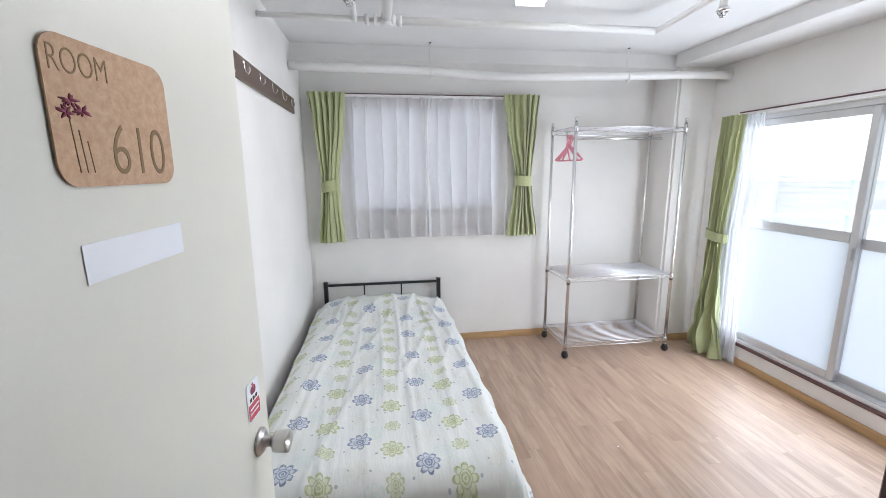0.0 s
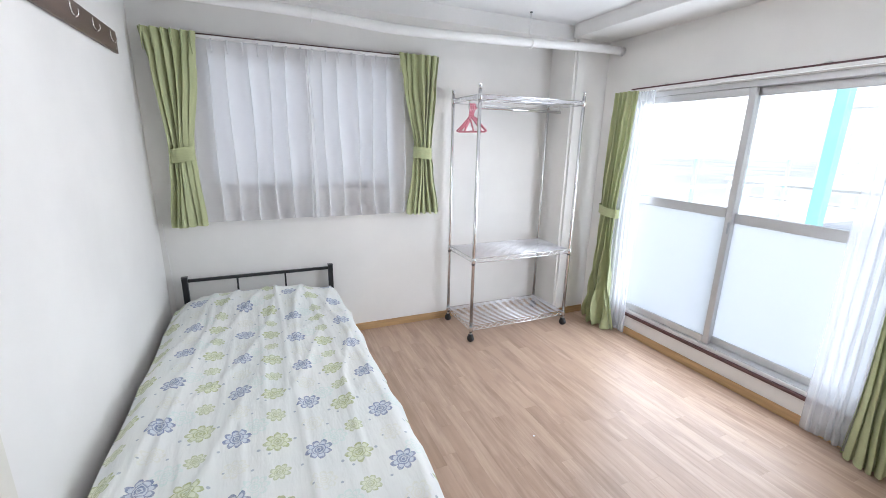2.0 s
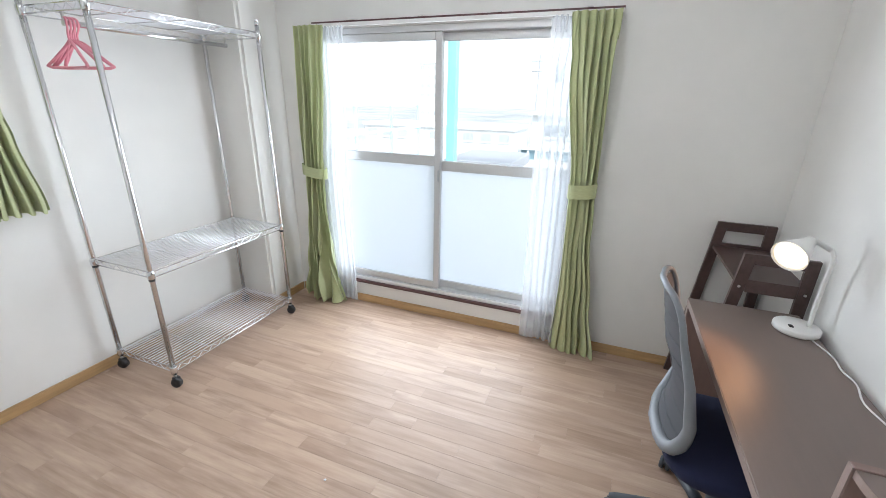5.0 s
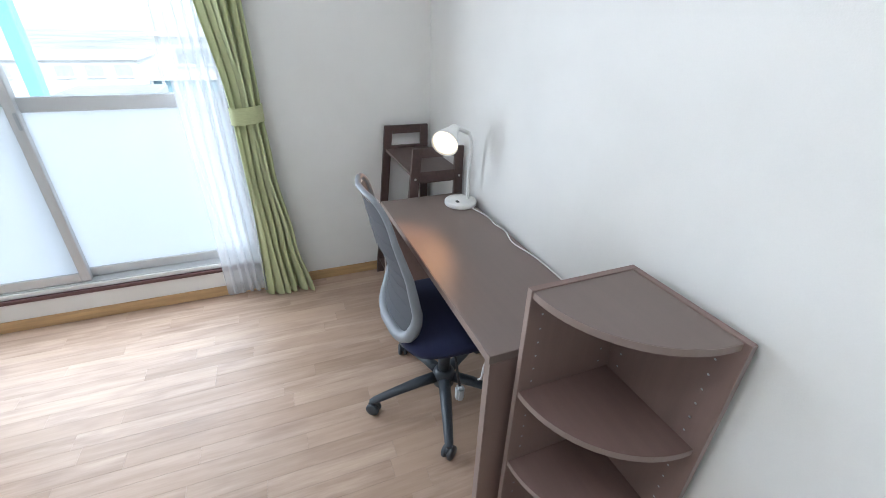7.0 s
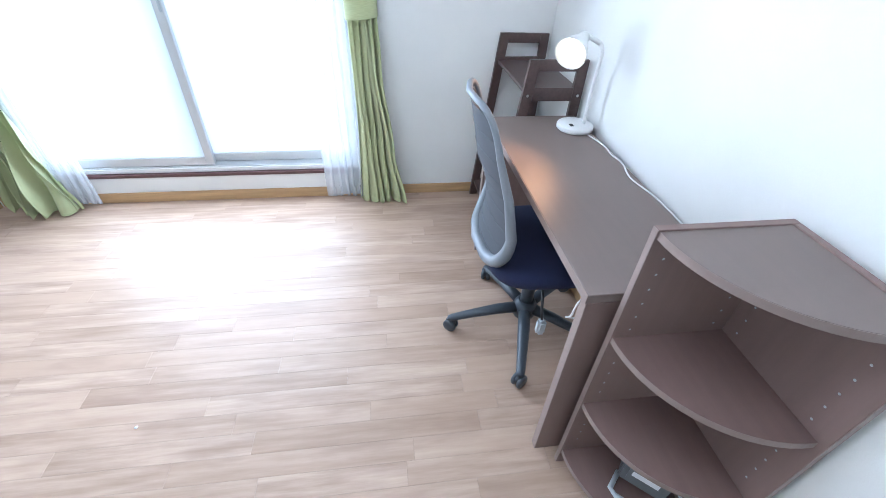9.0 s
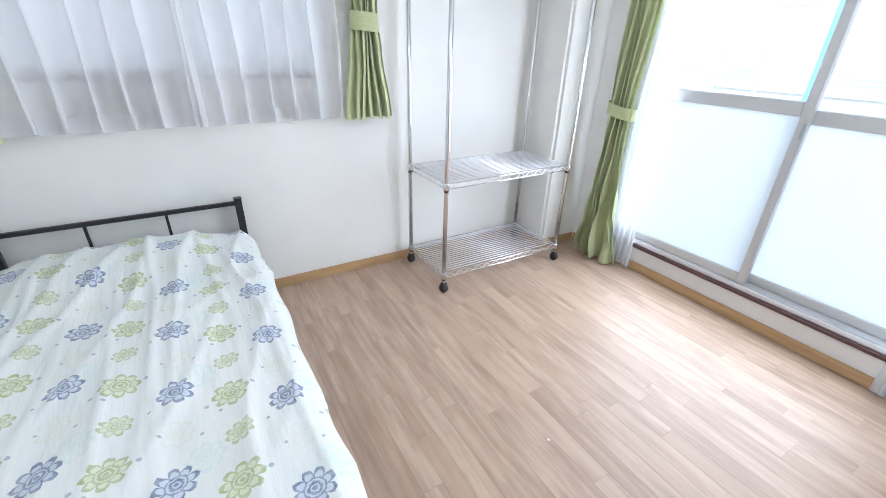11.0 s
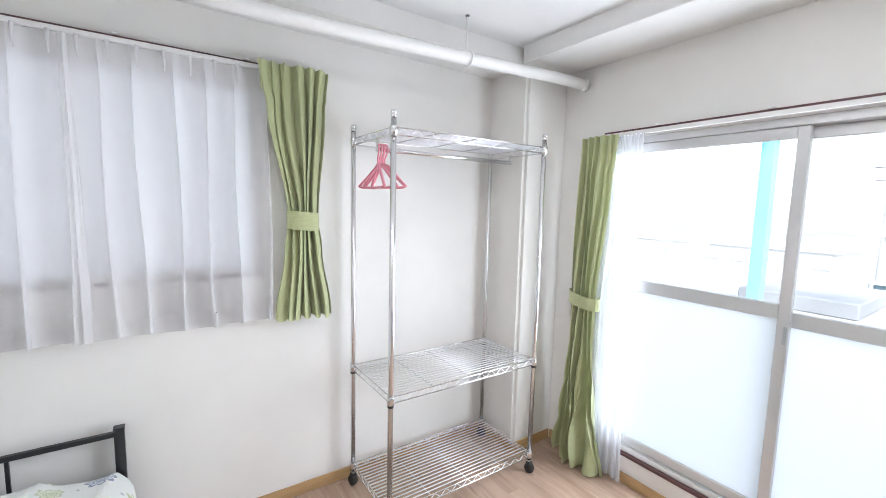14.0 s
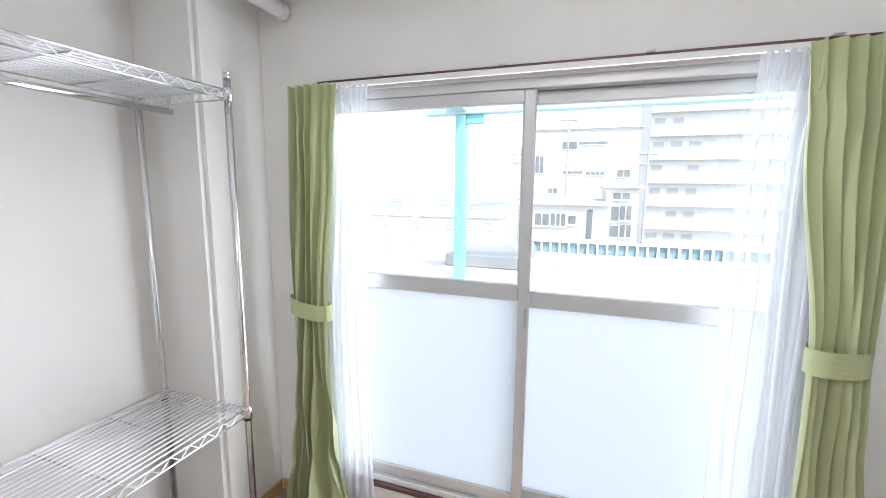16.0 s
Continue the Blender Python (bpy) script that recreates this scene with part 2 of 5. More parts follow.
M = {
    "wall": paint("vinyl_wallpaper", (0.80, 0.782, 0.752), 0.75, 0.05, 330.0, 0.14),
    "white": paint("white_gloss_paint", (0.80, 0.79, 0.775), 0.5, 0.05, 60.0, 0.25),
    "ceiling": paint("white_ceiling_paint", (0.80, 0.80, 0.80), 0.8, 0.04, 40.0, 0.3),
    "door": paint("cream_door_paint", (0.715, 0.70, 0.625), 0.4, 0.04, 120.0, 0.06),
    "plank": plank_material(),
    "joint": paint("floor_joint", (0.24, 0.16, 0.115), 0.7),
    "skirting": timber("light_oak_skirting", (0.50, 0.32, 0.155), 0.45, 1),
    "skirting_x": timber("light_oak_skirting_x", (0.50, 0.32, 0.155), 0.45, 0),
    "brown": paint("dark_red_brown_paint", (0.105, 0.045, 0.045), 0.4, 0.15),
    "walnut": timber("dark_walnut_hook_board", (0.13, 0.085, 0.065), 0.4, 1),
    "espresso": timber("espresso_wood", (0.088, 0.054, 0.048), 0.38, 0),
    "espresso_top": timber("espresso_desk_foil", (0.185, 0.140, 0.122), 0.46, 0, 0.06, 0.03),
    # the top's foil again, darkened for the shade inside the corner unit
    "espresso_shaded": timber("espresso_shaded_foil", (0.180, 0.111, 0.095), 0.5, 0, 0.09, 0.04),
    "espresso_y": timber("espresso_wood_y", (0.22, 0.145, 0.125), 0.42, 2, 0.08, 0.04),
    "edge": paint("grey_brown_edge_band", (0.265, 0.20, 0.178), 0.35, 0.06),
    "green": cloth("green_curtain_cloth", (0.50, 0.535, 0.295), 0.0, 0.12, 1500.0, 0.2),
    "sheer": cloth("white_voile", (0.88, 0.87, 0.88), 0.38, 0.24, 1400.0, 0.1),
    "sheer_thin": cloth("thin_white_voile", (0.80, 0.82, 0.85), 0.56, 0.12, 1400.0, 0.1),
    "print": flower_print(),
    "sheet": cloth("white_mattress_cloth", (0.74, 0.74, 0.72), 0.0, 0.0),
    "black": paint("black_powder_coat", (0.018, 0.018, 0.02), 0.38, 0.2),
    "chrome": paint("chrome_plated_steel", (0.78, 0.78, 0.79), 0.16, 0.05, 300.0, 0.0, 1.0),
    # chrome wire whose bright window reflection is put into a whiter, less metallic colour
    "wire": paint("glinting_chrome_wire", (0.86, 0.86, 0.89), 0.35, 0.05, 300.0, 0.0, 0.4),
    "steel": paint("brushed_stainless", (0.58, 0.56, 0.54), 0.3, 0.08, 500.0, 0.08, 1.0),
    "alu": paint("silver_anodised_aluminium", (0.63, 0.63, 0.63), 0.45, 0.05, 300.0, 0.05, 0.4),
    "pink": paint("pink_plastic", (0.74, 0.28, 0.34), 0.35, 0.08),
    "plastic": paint("white_plastic", (0.80, 0.79, 0.77), 0.35, 0.03),
    "cream": paint("yellowed_plastic", (0.74, 0.69, 0.50), 0.4, 0.05),
    "rubber": paint("black_rubber", (0.03, 0.027, 0.027), 0.6, 0.2),
    "chairframe": paint("blue_grey_plastic", (0.20, 0.212, 0.235), 0.42, 0.08),
    "chairbase": paint("dark_slate_plastic", (0.050, 0.059, 0.072), 0.42, 0.1),
    "chairmesh": cloth("dark_chair_mesh", (0.085, 0.088, 0.10), 0.04, 0.05, 500.0, 0.0),
    "seat": paint("navy_black_upholstery", (0.012, 0.016, 0.052), 0.85, 0.2, 900.0, 0.5),
    "glass": clear_glass(),
    "frosted": frosted_glass(),
    "board": fibreboard(),
    "paper": paint("white_paper", (0.80, 0.82, 0.86), 0.7, 0.02),
    "ink": paint("dark_brown_ink", (0.11, 0.065, 0.035), 0.7),
    "gold": paint("olive_gold_ink", (0.22, 0.135, 0.05), 0.6),
    "plum": paint("plum_ink", (0.26, 0.05, 0.09), 0.7, 0.3),
    "red": paint("red_print", (0.52, 0.05, 0.07), 0.35),
    "grey": paint("grey_plastic", (0.16, 0.17, 0.18), 0.4),
    "lightgrey": paint("light_grey_plastic", (0.46, 0.49, 0.51), 0.35),
    "turquoise": paint("turquoise_steel_paint", (0.24, 0.56, 0.61), 0.45, 0.1),
    # the same turquoise, lightened to carry haze and outdoor glare in its colour
    "pale_turquoise": paint("glare_pale_turquoise", (0.46, 0.66, 0.68), 0.5, 0.1),
    "concrete": paint("pale_concrete", (0.56, 0.555, 0.54), 0.85, 0.14, 30.0, 0.3),
    "stone": paint("grey_render", (0.33, 0.34, 0.355), 0.85, 0.1, 30.0, 0.3),
    "facade": paint("pale_facade", (0.70, 0.70, 0.69), 0.8, 0.10, 5.0, 0.0),
    # distance haze and outdoor glare are put into these window colours, palest farthest off
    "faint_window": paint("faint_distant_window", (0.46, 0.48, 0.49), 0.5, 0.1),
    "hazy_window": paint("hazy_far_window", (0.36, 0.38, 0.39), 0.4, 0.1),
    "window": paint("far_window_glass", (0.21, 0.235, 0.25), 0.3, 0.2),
    "bluepanel": paint("blue_grey_panel", (0.27, 0.40, 0.46), 0.5, 0.1),
    "city": paint("distant_ground", (0.36, 0.37, 0.36), 0.9, 0.3, 0.4, 0.0, 0.0, 0.02),
    "tube_glow": glow("lit_fluorescent_tube", rgb(0.96, 0.98, 1.0), TUBE),
    "bulb_glow": glow("lit_warm_bulb", rgb(1.0, 0.78, 0.5), BULB),
}

# ---- shapes ----


def box(bm, x0, x1, y0, y1, z0, z1, bevel=0.0, seg=1):
    r = bmesh.ops.create_cube(bm, size=1.0)
    vs = r["verts"]
    for v in vs:
        v.co = Vector(((x0 + x1) / 2 + v.co.x * (x1 - x0), (y0 + y1) / 2 + v.co.y * (y1 - y0), (z0 + z1) / 2 + v.co.z * (z1 - z0)))
    if bevel:
        es = list({e for v in vs for e in v.link_edges})
        bmesh.ops.bevel(bm, geom=es, offset=bevel, segments=seg, affect="EDGES", clamp_overlap=True)
    return bm


def boxed(x0, x1, y0, y1, z0, z1, bevel=0.0, seg=1):
    return box(bmesh.new(), x0, x1, y0, y1, z0, z1, bevel, seg)


def sweep(bm, pts, radius, sides=8, closed=False, flat=1.0, cap=True):
    """A round (or flattened) bar along points. radius: one number or one for each point."""
    pts = [Vector(p) for p in pts]
    n = len(pts)
    rings = []
    prev = None
    for i, p in enumerate(pts):
        if closed:
            d = pts[(i + 1) % n] - pts[i - 1]
        else:
            d = pts[min(i + 1, n - 1)] - pts[max(i - 1, 0)]
        d.normalize()
        up = prev if prev is not None else (Vector((0, 0, 1)) if abs(d.z) < 0.9 else Vector((0, 1, 0)))
        side = d.cross(up)
        if side.length < 1e-5:
            side = d.cross(Vector((1, 0, 0)))
        side.normalize()
        up = side.cross(d).normalized()
        prev = up
        r = radius[i] if isinstance(radius, (list, tuple)) else radius
        rings.append([bm.verts.new(p + side * (math.cos(a) * r) + up * (math.sin(a) * r * flat))
                      for a in (2 * math.pi * k / sides for k in range(sides))])
    m = n if closed else n - 1
    for i in range(m):
        a, b = rings[i], rings[(i + 1) % n]
        for k in range(sides):
            f = bm.faces.new((a[k], a[(k + 1) % sides], b[(k + 1) % sides], b[k]))
            f.smooth = True
    if not closed and cap:
        bm.faces.new(rings[0][::-1])
        bm.faces.new(rings[-1])
    return bm


def swept(pts, radius, sides=8, closed=False, flat=1.0):
    return sweep(bmesh.new(), pts, radius, sides, closed, flat)


def lathe(bm, profile, centre=(0, 0, 0), axis=(0, 0, 1), sides=24):
    """Turn (radius, height) pairs round an axis."""
    rot = Vector((0, 0, 1)).rotation_difference(Vector(axis)).to_matrix()
    rings = []
    for r, h in profile:
        rings.append([bm.verts.new(Vector(centre) + rot @ Vector((r * math.cos(a), r * math.sin(a), h)))
                      for a in (2 * math.pi * k / sides for k in range(sides))])
    for a, b in zip(rings, rings[1:]):
        for k in range(sides):
            f = bm.faces.new((a[k], a[(k + 1) % sides], b[(k + 1) % sides], b[k]))
            f.smooth = True
    bm.faces.new(rings[0][::-1])
    bm.faces.new(rings[-1])
    return bm


def lathed(profile, centre=(0, 0, 0), axis=(0, 0, 1), sides=24):
    return lathe(bmesh.new(), profile, centre, axis, sides)


def smooth_path(pts, steps=6):
    """Catmull-Rom through points."""
    p = [Vector(q) for q in pts]
    p = [p[0] * 2 - p[1]] + p + [p[-1] * 2 - p[-2]]
    out = []
    for i in range(1, len(p) - 2):
        for k in range(steps):
            t = k / steps
            out.append(0.5 * (2 * p[i] + (p[i + 1] - p[i - 1]) * t + (2 * p[i - 1] - 5 * p[i] + 4 * p[i + 1] - p[i + 2]) * t * t
                              + (3 * p[i] - p[i - 1] - 3 * p[i + 1] + p[i + 2]) * t ** 3))
    out.append(p[-2])
    return out


def thing(name, base, label, category, group=""):
    ob = new(name)
    ob.empty_display_size = 0.05
    ob.location = base
    return tagged(ob, label, category, group)


def origin(ob):
    o = Vector((0, 0, 0))
    while ob is not None:
        o += Vector(ob.location)
        ob = ob.parent
    return o


def part(name, bm, material, parent=None, label=""):
    """Link a bmesh, built in world metres, as one mesh object under a thing or part."""
    me = bpy.data.meshes.new(name)
    if parent is not None:
        bmesh.ops.translate(bm, verts=bm.verts[:], vec=-origin(parent))
    bmesh.ops.recalc_face_normals(bm, faces=bm.faces[:])
    bm.to_mesh(me)
    bm.free()
    me.materials.append(material)
    ob = new(name, me)
    ob.parent = parent
    if label:
        tagged(ob, label)
    return ob


def structure(name, bm, material, label, category):
    return tagged(part(name, bm, material), label, category, "", "structure")


def single(name, bm, material, label, category, group=""):
    return tagged(part(name, bm, material), label, category, group)


def letters(text, size, m, material, parent, name, depth=0.0008, bold=0.0):
    c = bpy.data.curves.new(name, "FONT")
    c.body, c.size, c.extrude, c.offset = text, size, depth, bold
    tmp = bpy.data.objects.new(name, c)
    me = bpy.data.meshes.new_from_object(tmp)
    bpy.data.objects.remove(tmp)
    me.transform(m)
    me.transform(Matrix.Translation(-origin(parent)))
    me.materials.append(material)
    ob = new(name, me)
    ob.parent = parent
    return ob

# ---- large structure ----
XR, YF, YB, ZC = 3.33, 0.055, 3.345, 2.42


def holed(axis, a0, a1, u0, u1, z0, z1, hu0, hu1, hz0, hz1):
    """A wall a0..a1 thick across axis, u0..u1 long, with one opening."""
    bm = bmesh.new()
    for p, q, r, s in ((u0, hu0, z0, z1), (hu1, u1, z0, z1), (hu0, hu1, z0, hz0), (hu0, hu1, hz1, z1)):
        if s - r < 1e-4 or q - p < 1e-4:
            continue
        if axis == "x":
            box(bm, a0, a1, p, q, r, s)
        else:
            box(bm, p, q, a0, a1, r, s)
    return bm


def wall_y(x):
    """The south wall's face: it runs slightly askew past the doorway."""
    return YF - 0.035 * max(0.0, x - 1.0)


def askew(bm):
    for v in bm.verts:
        v.co.y += wall_y(v.co.x) - YF
    return bm


structure("wall_west", boxed(-0.12, 0.0, -1.3, YB + 0.15, 0, ZC), M["wall"], "plain off-white papered wall beside the bed", "wall")
structure("wall_north", holed("y", YB, YB + 0.15, 0.0, XR + 0.15, 0, ZC, 0.33, 1.63, 1.17, 2.06), M["wall"],
          "off-white papered wall with a curtained window", "wall")
structure("wall_east", holed("x", XR, XR + 0.15, YF - 0.19, YB, 0, ZC, 0.98, 2.76, 0.175, 1.905), M["wall"],
          "off-white papered wall with a wide sliding window", "wall")
structure("wall_south", askew(holed("y", YF - 0.10, YF, 0.0, XR, 0, ZC, 0.20, 1.0, 0.0, 2.03)), M["wall"],
          "off-white papered wall with the doorway", "wall")
structure("ceiling", boxed(-0.12, XR + 0.15, -1.3, YB + 0.15, ZC, ZC + 0.12), M["ceiling"], "white painted concrete ceiling", "ceiling")
structure("beam_north", boxed(-0.02, 3.02, 3.07, YB + 0.02, 2.315, ZC + 0.02, 0.004), M["white"], "white painted concrete beam over the curtained window", "beam")
structure("beam_east", boxed(2.965, XR + 0.02, wall_y(2.965) - 0.03, 3.045, 2.325, ZC + 0.02, 0.004), M["white"], "white painted concrete beam over the sliding window", "beam")
structure("column", boxed(3.0, XR + 0.03, 3.03, YB + 0.03, -0.03, ZC + 0.03, 0.02, 4), M["wall"], "papered corner column with softened edges", "column")
# corridor outside the door, to close the place
structure("corridor_wall_south", boxed(0.0, XR, -1.42, -1.3, 0, ZC), M["wall"], "plain off-white corridor wall", "wall")
structure("corridor_wall_east", boxed(2.2, 2.32, -1.3, YF - 0.12, 0, ZC), M["wall"], "plain off-white corridor wall", "wall")
structure("corridor_floor", boxed(0.0, 2.2, -1.3, YF - 0.125, -0.05, -0.002), M["skirting"], "plain wood-coloured corridor floor", "floor")

H = 0.062
structure("baseboard_north", boxed(0.0, 3.0 - 0.012, YB - 0.010, YB - 0.001, 0, H, 0.002), M["skirting_x"], "light oak skirting board", "baseboard")
structure("baseboard_east", boxed(XR - 0.010, XR - 0.001, wall_y(XR) + 0.013, 3.018, 0, H, 0.002), M["skirting"], "light oak skirting board under the sliding window", "baseboard")
structure("baseboard_column_front", boxed(3.0 - 0.008, XR - 0.011, 3.020, 3.029, 0, H, 0.002), M["skirting_x"], "light oak skirting board round the column", "baseboard")
structure("baseboard_column_side", boxed(2.990, 2.999, 3.030, YB - 0.011, 0, H, 0.002), M["skirting"], "light oak skirting board round the column", "baseboard")
structure("baseboard_west", boxed(0.001, 0.010, YF + 0.002, YB - 0.011, 0, H, 0.002), M["skirting"], "light oak skirting board beside the bed", "baseboard")
structure("baseboard_south", askew(boxed(1.017, XR - 0.012, YF + 0.001, YF + 0.010, 0, H, 0.002)), M["skirting_x"], "light oak skirting board under the desk wall", "baseboard")

# brown door frame in the south wall
frame_ob = thing("door_frame", (0.59, YF - 0.06, 0), "dark brown painted door frame round the open doorway", "door frame")
frame_ob["kind"] = "structure"
part("jamb", boxed(0.178, 0.20, YF - 0.108, YF + 0.008, 0, 2.03, 0.002), M["brown"], frame_ob)
part("jamb", boxed(1.0, 1.015, YF - 0.108, YF + 0.008, 0, 2.03, 0.002), M["brown"], frame_ob)
part("head", boxed(0.178, 1.015, YF - 0.108, YF + 0.008, 2.03, 2.07, 0.002), M["brown"], frame_ob)


# ---- windows ----
def sliding_window():
    w = thing("window_1", (3.40, 1.87, 0.175), "wide aluminium sliding window with clear upper and frosted lower panes", "window")
    w["kind"] = "structure"
    y0, y1, z0, z1 = 0.98, 2.76, 0.175, 1.905
    part("frame_head", boxed(3.345, 3.46, y0, y1, z1 - 0.035, z1, 0.002), M["alu"], w)
    part("frame_sill", boxed(3.345, 3.46, y0, y1, z0 + 0.003, z0 + 0.035, 0.002), M["alu"], w)
    part("frame_side", boxed(3.345, 3.46, y0, y0 + 0.03, z0 + 0.035, z1 - 0.035, 0.002), M["alu"], w)
    part("frame_side", boxed(3.345, 3.46, y1 - 0.03, y1, z0 + 0.035, z1 - 0.035, 0.002), M["alu"], w)
    part("track", boxed(3.333, 3.344, y0 - 0.01, y1 + 0.01, z0 + 0.006, z0 + 0.03, 0.002), M["white"], w, "white sill ledge")
    part("sill", boxed(3.316, 3.336, y0 - 0.02, y1 + 0.02, z0 - 0.016, z0 + 0.004, 0.002), M["brown"], w, "dark brown sill trim")
    # the outer sash hangs a little lower than the inner one
    for x0, a, b, near in ((3.352, 1.84, y1 - 0.03, True), (3.402, y0 + 0.03, 1.895, False)):
        m0, m1 = (1.085, 1.148) if near else (1.050, 1.113)
        s = part("sash", boxed(x0, x0 + 0.03, a, a + 0.042, z0 + 0.036, z1 - 0.036, 0.003), M["alu"], w)
        part("stile", boxed(x0, x0 + 0.03, b - 0.042, b, z0 + 0.036, z1 - 0.036, 0.003), M["alu"], s)
        part("rail", boxed(x0, x0 + 0.03, a + 0.042, b - 0.042, z1 - 0.082, z1 - 0.036, 0.003), M["alu"], s)
        part("rail", boxed(x0, x0 + 0.03, a + 0.042, b - 0.042, z0 + 0.036, z0 + 0.085, 0.003), M["alu"], s)
        part("middle_rail", boxed(x0 - 0.002, x0 + 0.032, a + 0.042, b - 0.042, m0, m1, 0.003), M["alu"], s)
        g = part("pane", boxed(x0 + 0.012, x0 + 0.017, a + 0.040, b - 0.040, m1 - 0.002, z1 - 0.080), M["glass"], s, "clear glass")
        g.visible_shadow = False
        g = part("pane", boxed(x0 + 0.012, x0 + 0.017, a + 0.040, b - 0.040, z0 + 0.083, m0 + 0.002), M["frosted"], s, "frosted glass")
        g.visible_shadow = False
        if near:
            part("pull", boxed(x0 - 0.010, x0 - 0.001, a + 0.004, a + 0.016, 0.985, 1.06, 0.003, 2), M["lightgrey"], s, "small grey latch")
            part("roller_stop", boxed(x0 - 0.006, x0 + 0.006, a + 0.02, a + 0.06, z1 - 0.034, z1 - 0.018, 0.002), M["grey"], s)


sliding_window()


def small_window():
    w = thing("window_2", (0.98, YB + 0.08, 1.17), "aluminium window with frosted panes behind white sheer curtains", "window")
    w["kind"] = "structure"
    x0, x1, z0, z1 = 0.33, 1.63, 1.17, 2.06
    for a, b, c, d in ((x0, x1, z0, z0 + 0.04), (x0, x1, z1 - 0.04, z1)):
        part("frame_rail", boxed(a, b, YB + 0.02, YB + 0.10, c, d, 0.002), M["alu"], w)
    for a in (x0, x1 - 0.035, 0.96):
        part("frame_post", boxed(a, a + 0.035, YB + 0.02, YB + 0.10, z0 + 0.04, z1 - 0.04, 0.002), M["alu"], w)
    part("sill", boxed(x0 + 0.002, x1 - 0.002, YB + 0.002, YB + 0.019, z0 + 0.001, z0 + 0.012, 0.003), M["brown"], w, "dark brown wooden sill")
    for a, b in ((x0 + 0.034, 0.962), (0.993, x1 - 0.034)):
        g = part("pane", boxed(a, b, YB + 0.055, YB + 0.06, z0 + 0.038, z1 - 0.038), M["frosted"], w, "frosted glass")
        g.visible_shadow = False


small_window()


# ---- the room's door, standing open against the west wall ----
def open_door():
    d = thing("door_1", (0.205, YF + 0.004, 0), "cream painted door standing open into the room", "door")
    d["kind"] = "structure"
    ang = radians(DOOR_ANGLE)
    ax = Vector((math.sin(ang), math.cos(ang), 0))       # along the leaf
    nx = Vector((math.cos(ang), -math.sin(ang), 0))      # out of the face that shows
    turn = Matrix(((nx.x, ax.x, 0, 0), (nx.y, ax.y, 0, 0), (0, 0, 1, 0), (0, 0, 0, 1)))
    base = Vector((0.205, YF + 0.004, 0))

    def P(bm):
        bm.transform(Matrix.Translation(base) @ turn)
        return bm
    part("leaf", P(boxed(-0.036, 0.0, 0.0, 0.805, 0.008, 2.02, 0.002)), M["door"], d)
    k = part("knob_rose", P(lathed([(0.001, 0.0), (0.033, 0.001), (0.034, 0.004), (0.026, 0.011), (0.014, 0.013), (0.013, 0.03)], (0, 0.745, 0.872), (1, 0, 0))), M["steel"], d)
    part("knob", P(lathed([(0.013, 0.028), (0.015, 0.034), (0.0255, 0.038), (0.0265, 0.044), (0.0275, 0.068), (0.027, 0.072), (0.015, 0.068), (0.004, 0.060)], (0, 0.745, 0.872), (1, 0, 0))), M["steel"], k, "brushed steel knob with a hollowed end")
    part("latch_plate", P(boxed(-0.03, -0.006, 0.804, 0.8065, 0.83, 0.91)), M["steel"], d)
    return P, turn, base


DOOR_P, DOOR_TURN, DOOR_BASE = open_door()


def rounded_plate(y0, y1, z0, z1, r, t, x=0.0, tilt=0.0):
    """A flat plate with rounded corners standing on a face that looks along x."""
    bm = bmesh.new()
    pts = []
    for cy, cz, a0 in ((y1 - r, z1 - r, 0), (y0 + r, z1 - r, 90), (y0 + r, z0 + r, 180), (y1 - r, z0 + r, 270)):
        for k in range(7):
            a = radians(a0 + 15 * k)
            pts.append((cy + r * math.cos(a), cz + r * math.sin(a)))
    lo = [bm.verts.new((x, p, q)) for p, q in pts]
    hi = [bm.verts.new((x + t, p, q)) for p, q in pts]
    n = len(pts)
    bm.faces.new(lo[::-1])
    bm.faces.new(hi)
    for k in range(n):
        bm.faces.new((lo[k], lo[(k + 1) % n], hi[(k + 1) % n], hi[k]))
    if tilt:
        c = Vector((x, (y0 + y1) / 2, (z0 + z1) / 2))
        bm.transform(Matrix.Translation(c) @ Matrix.Rotation(radians(tilt), 4, "X") @ Matrix.Translation(-c))
    return bm


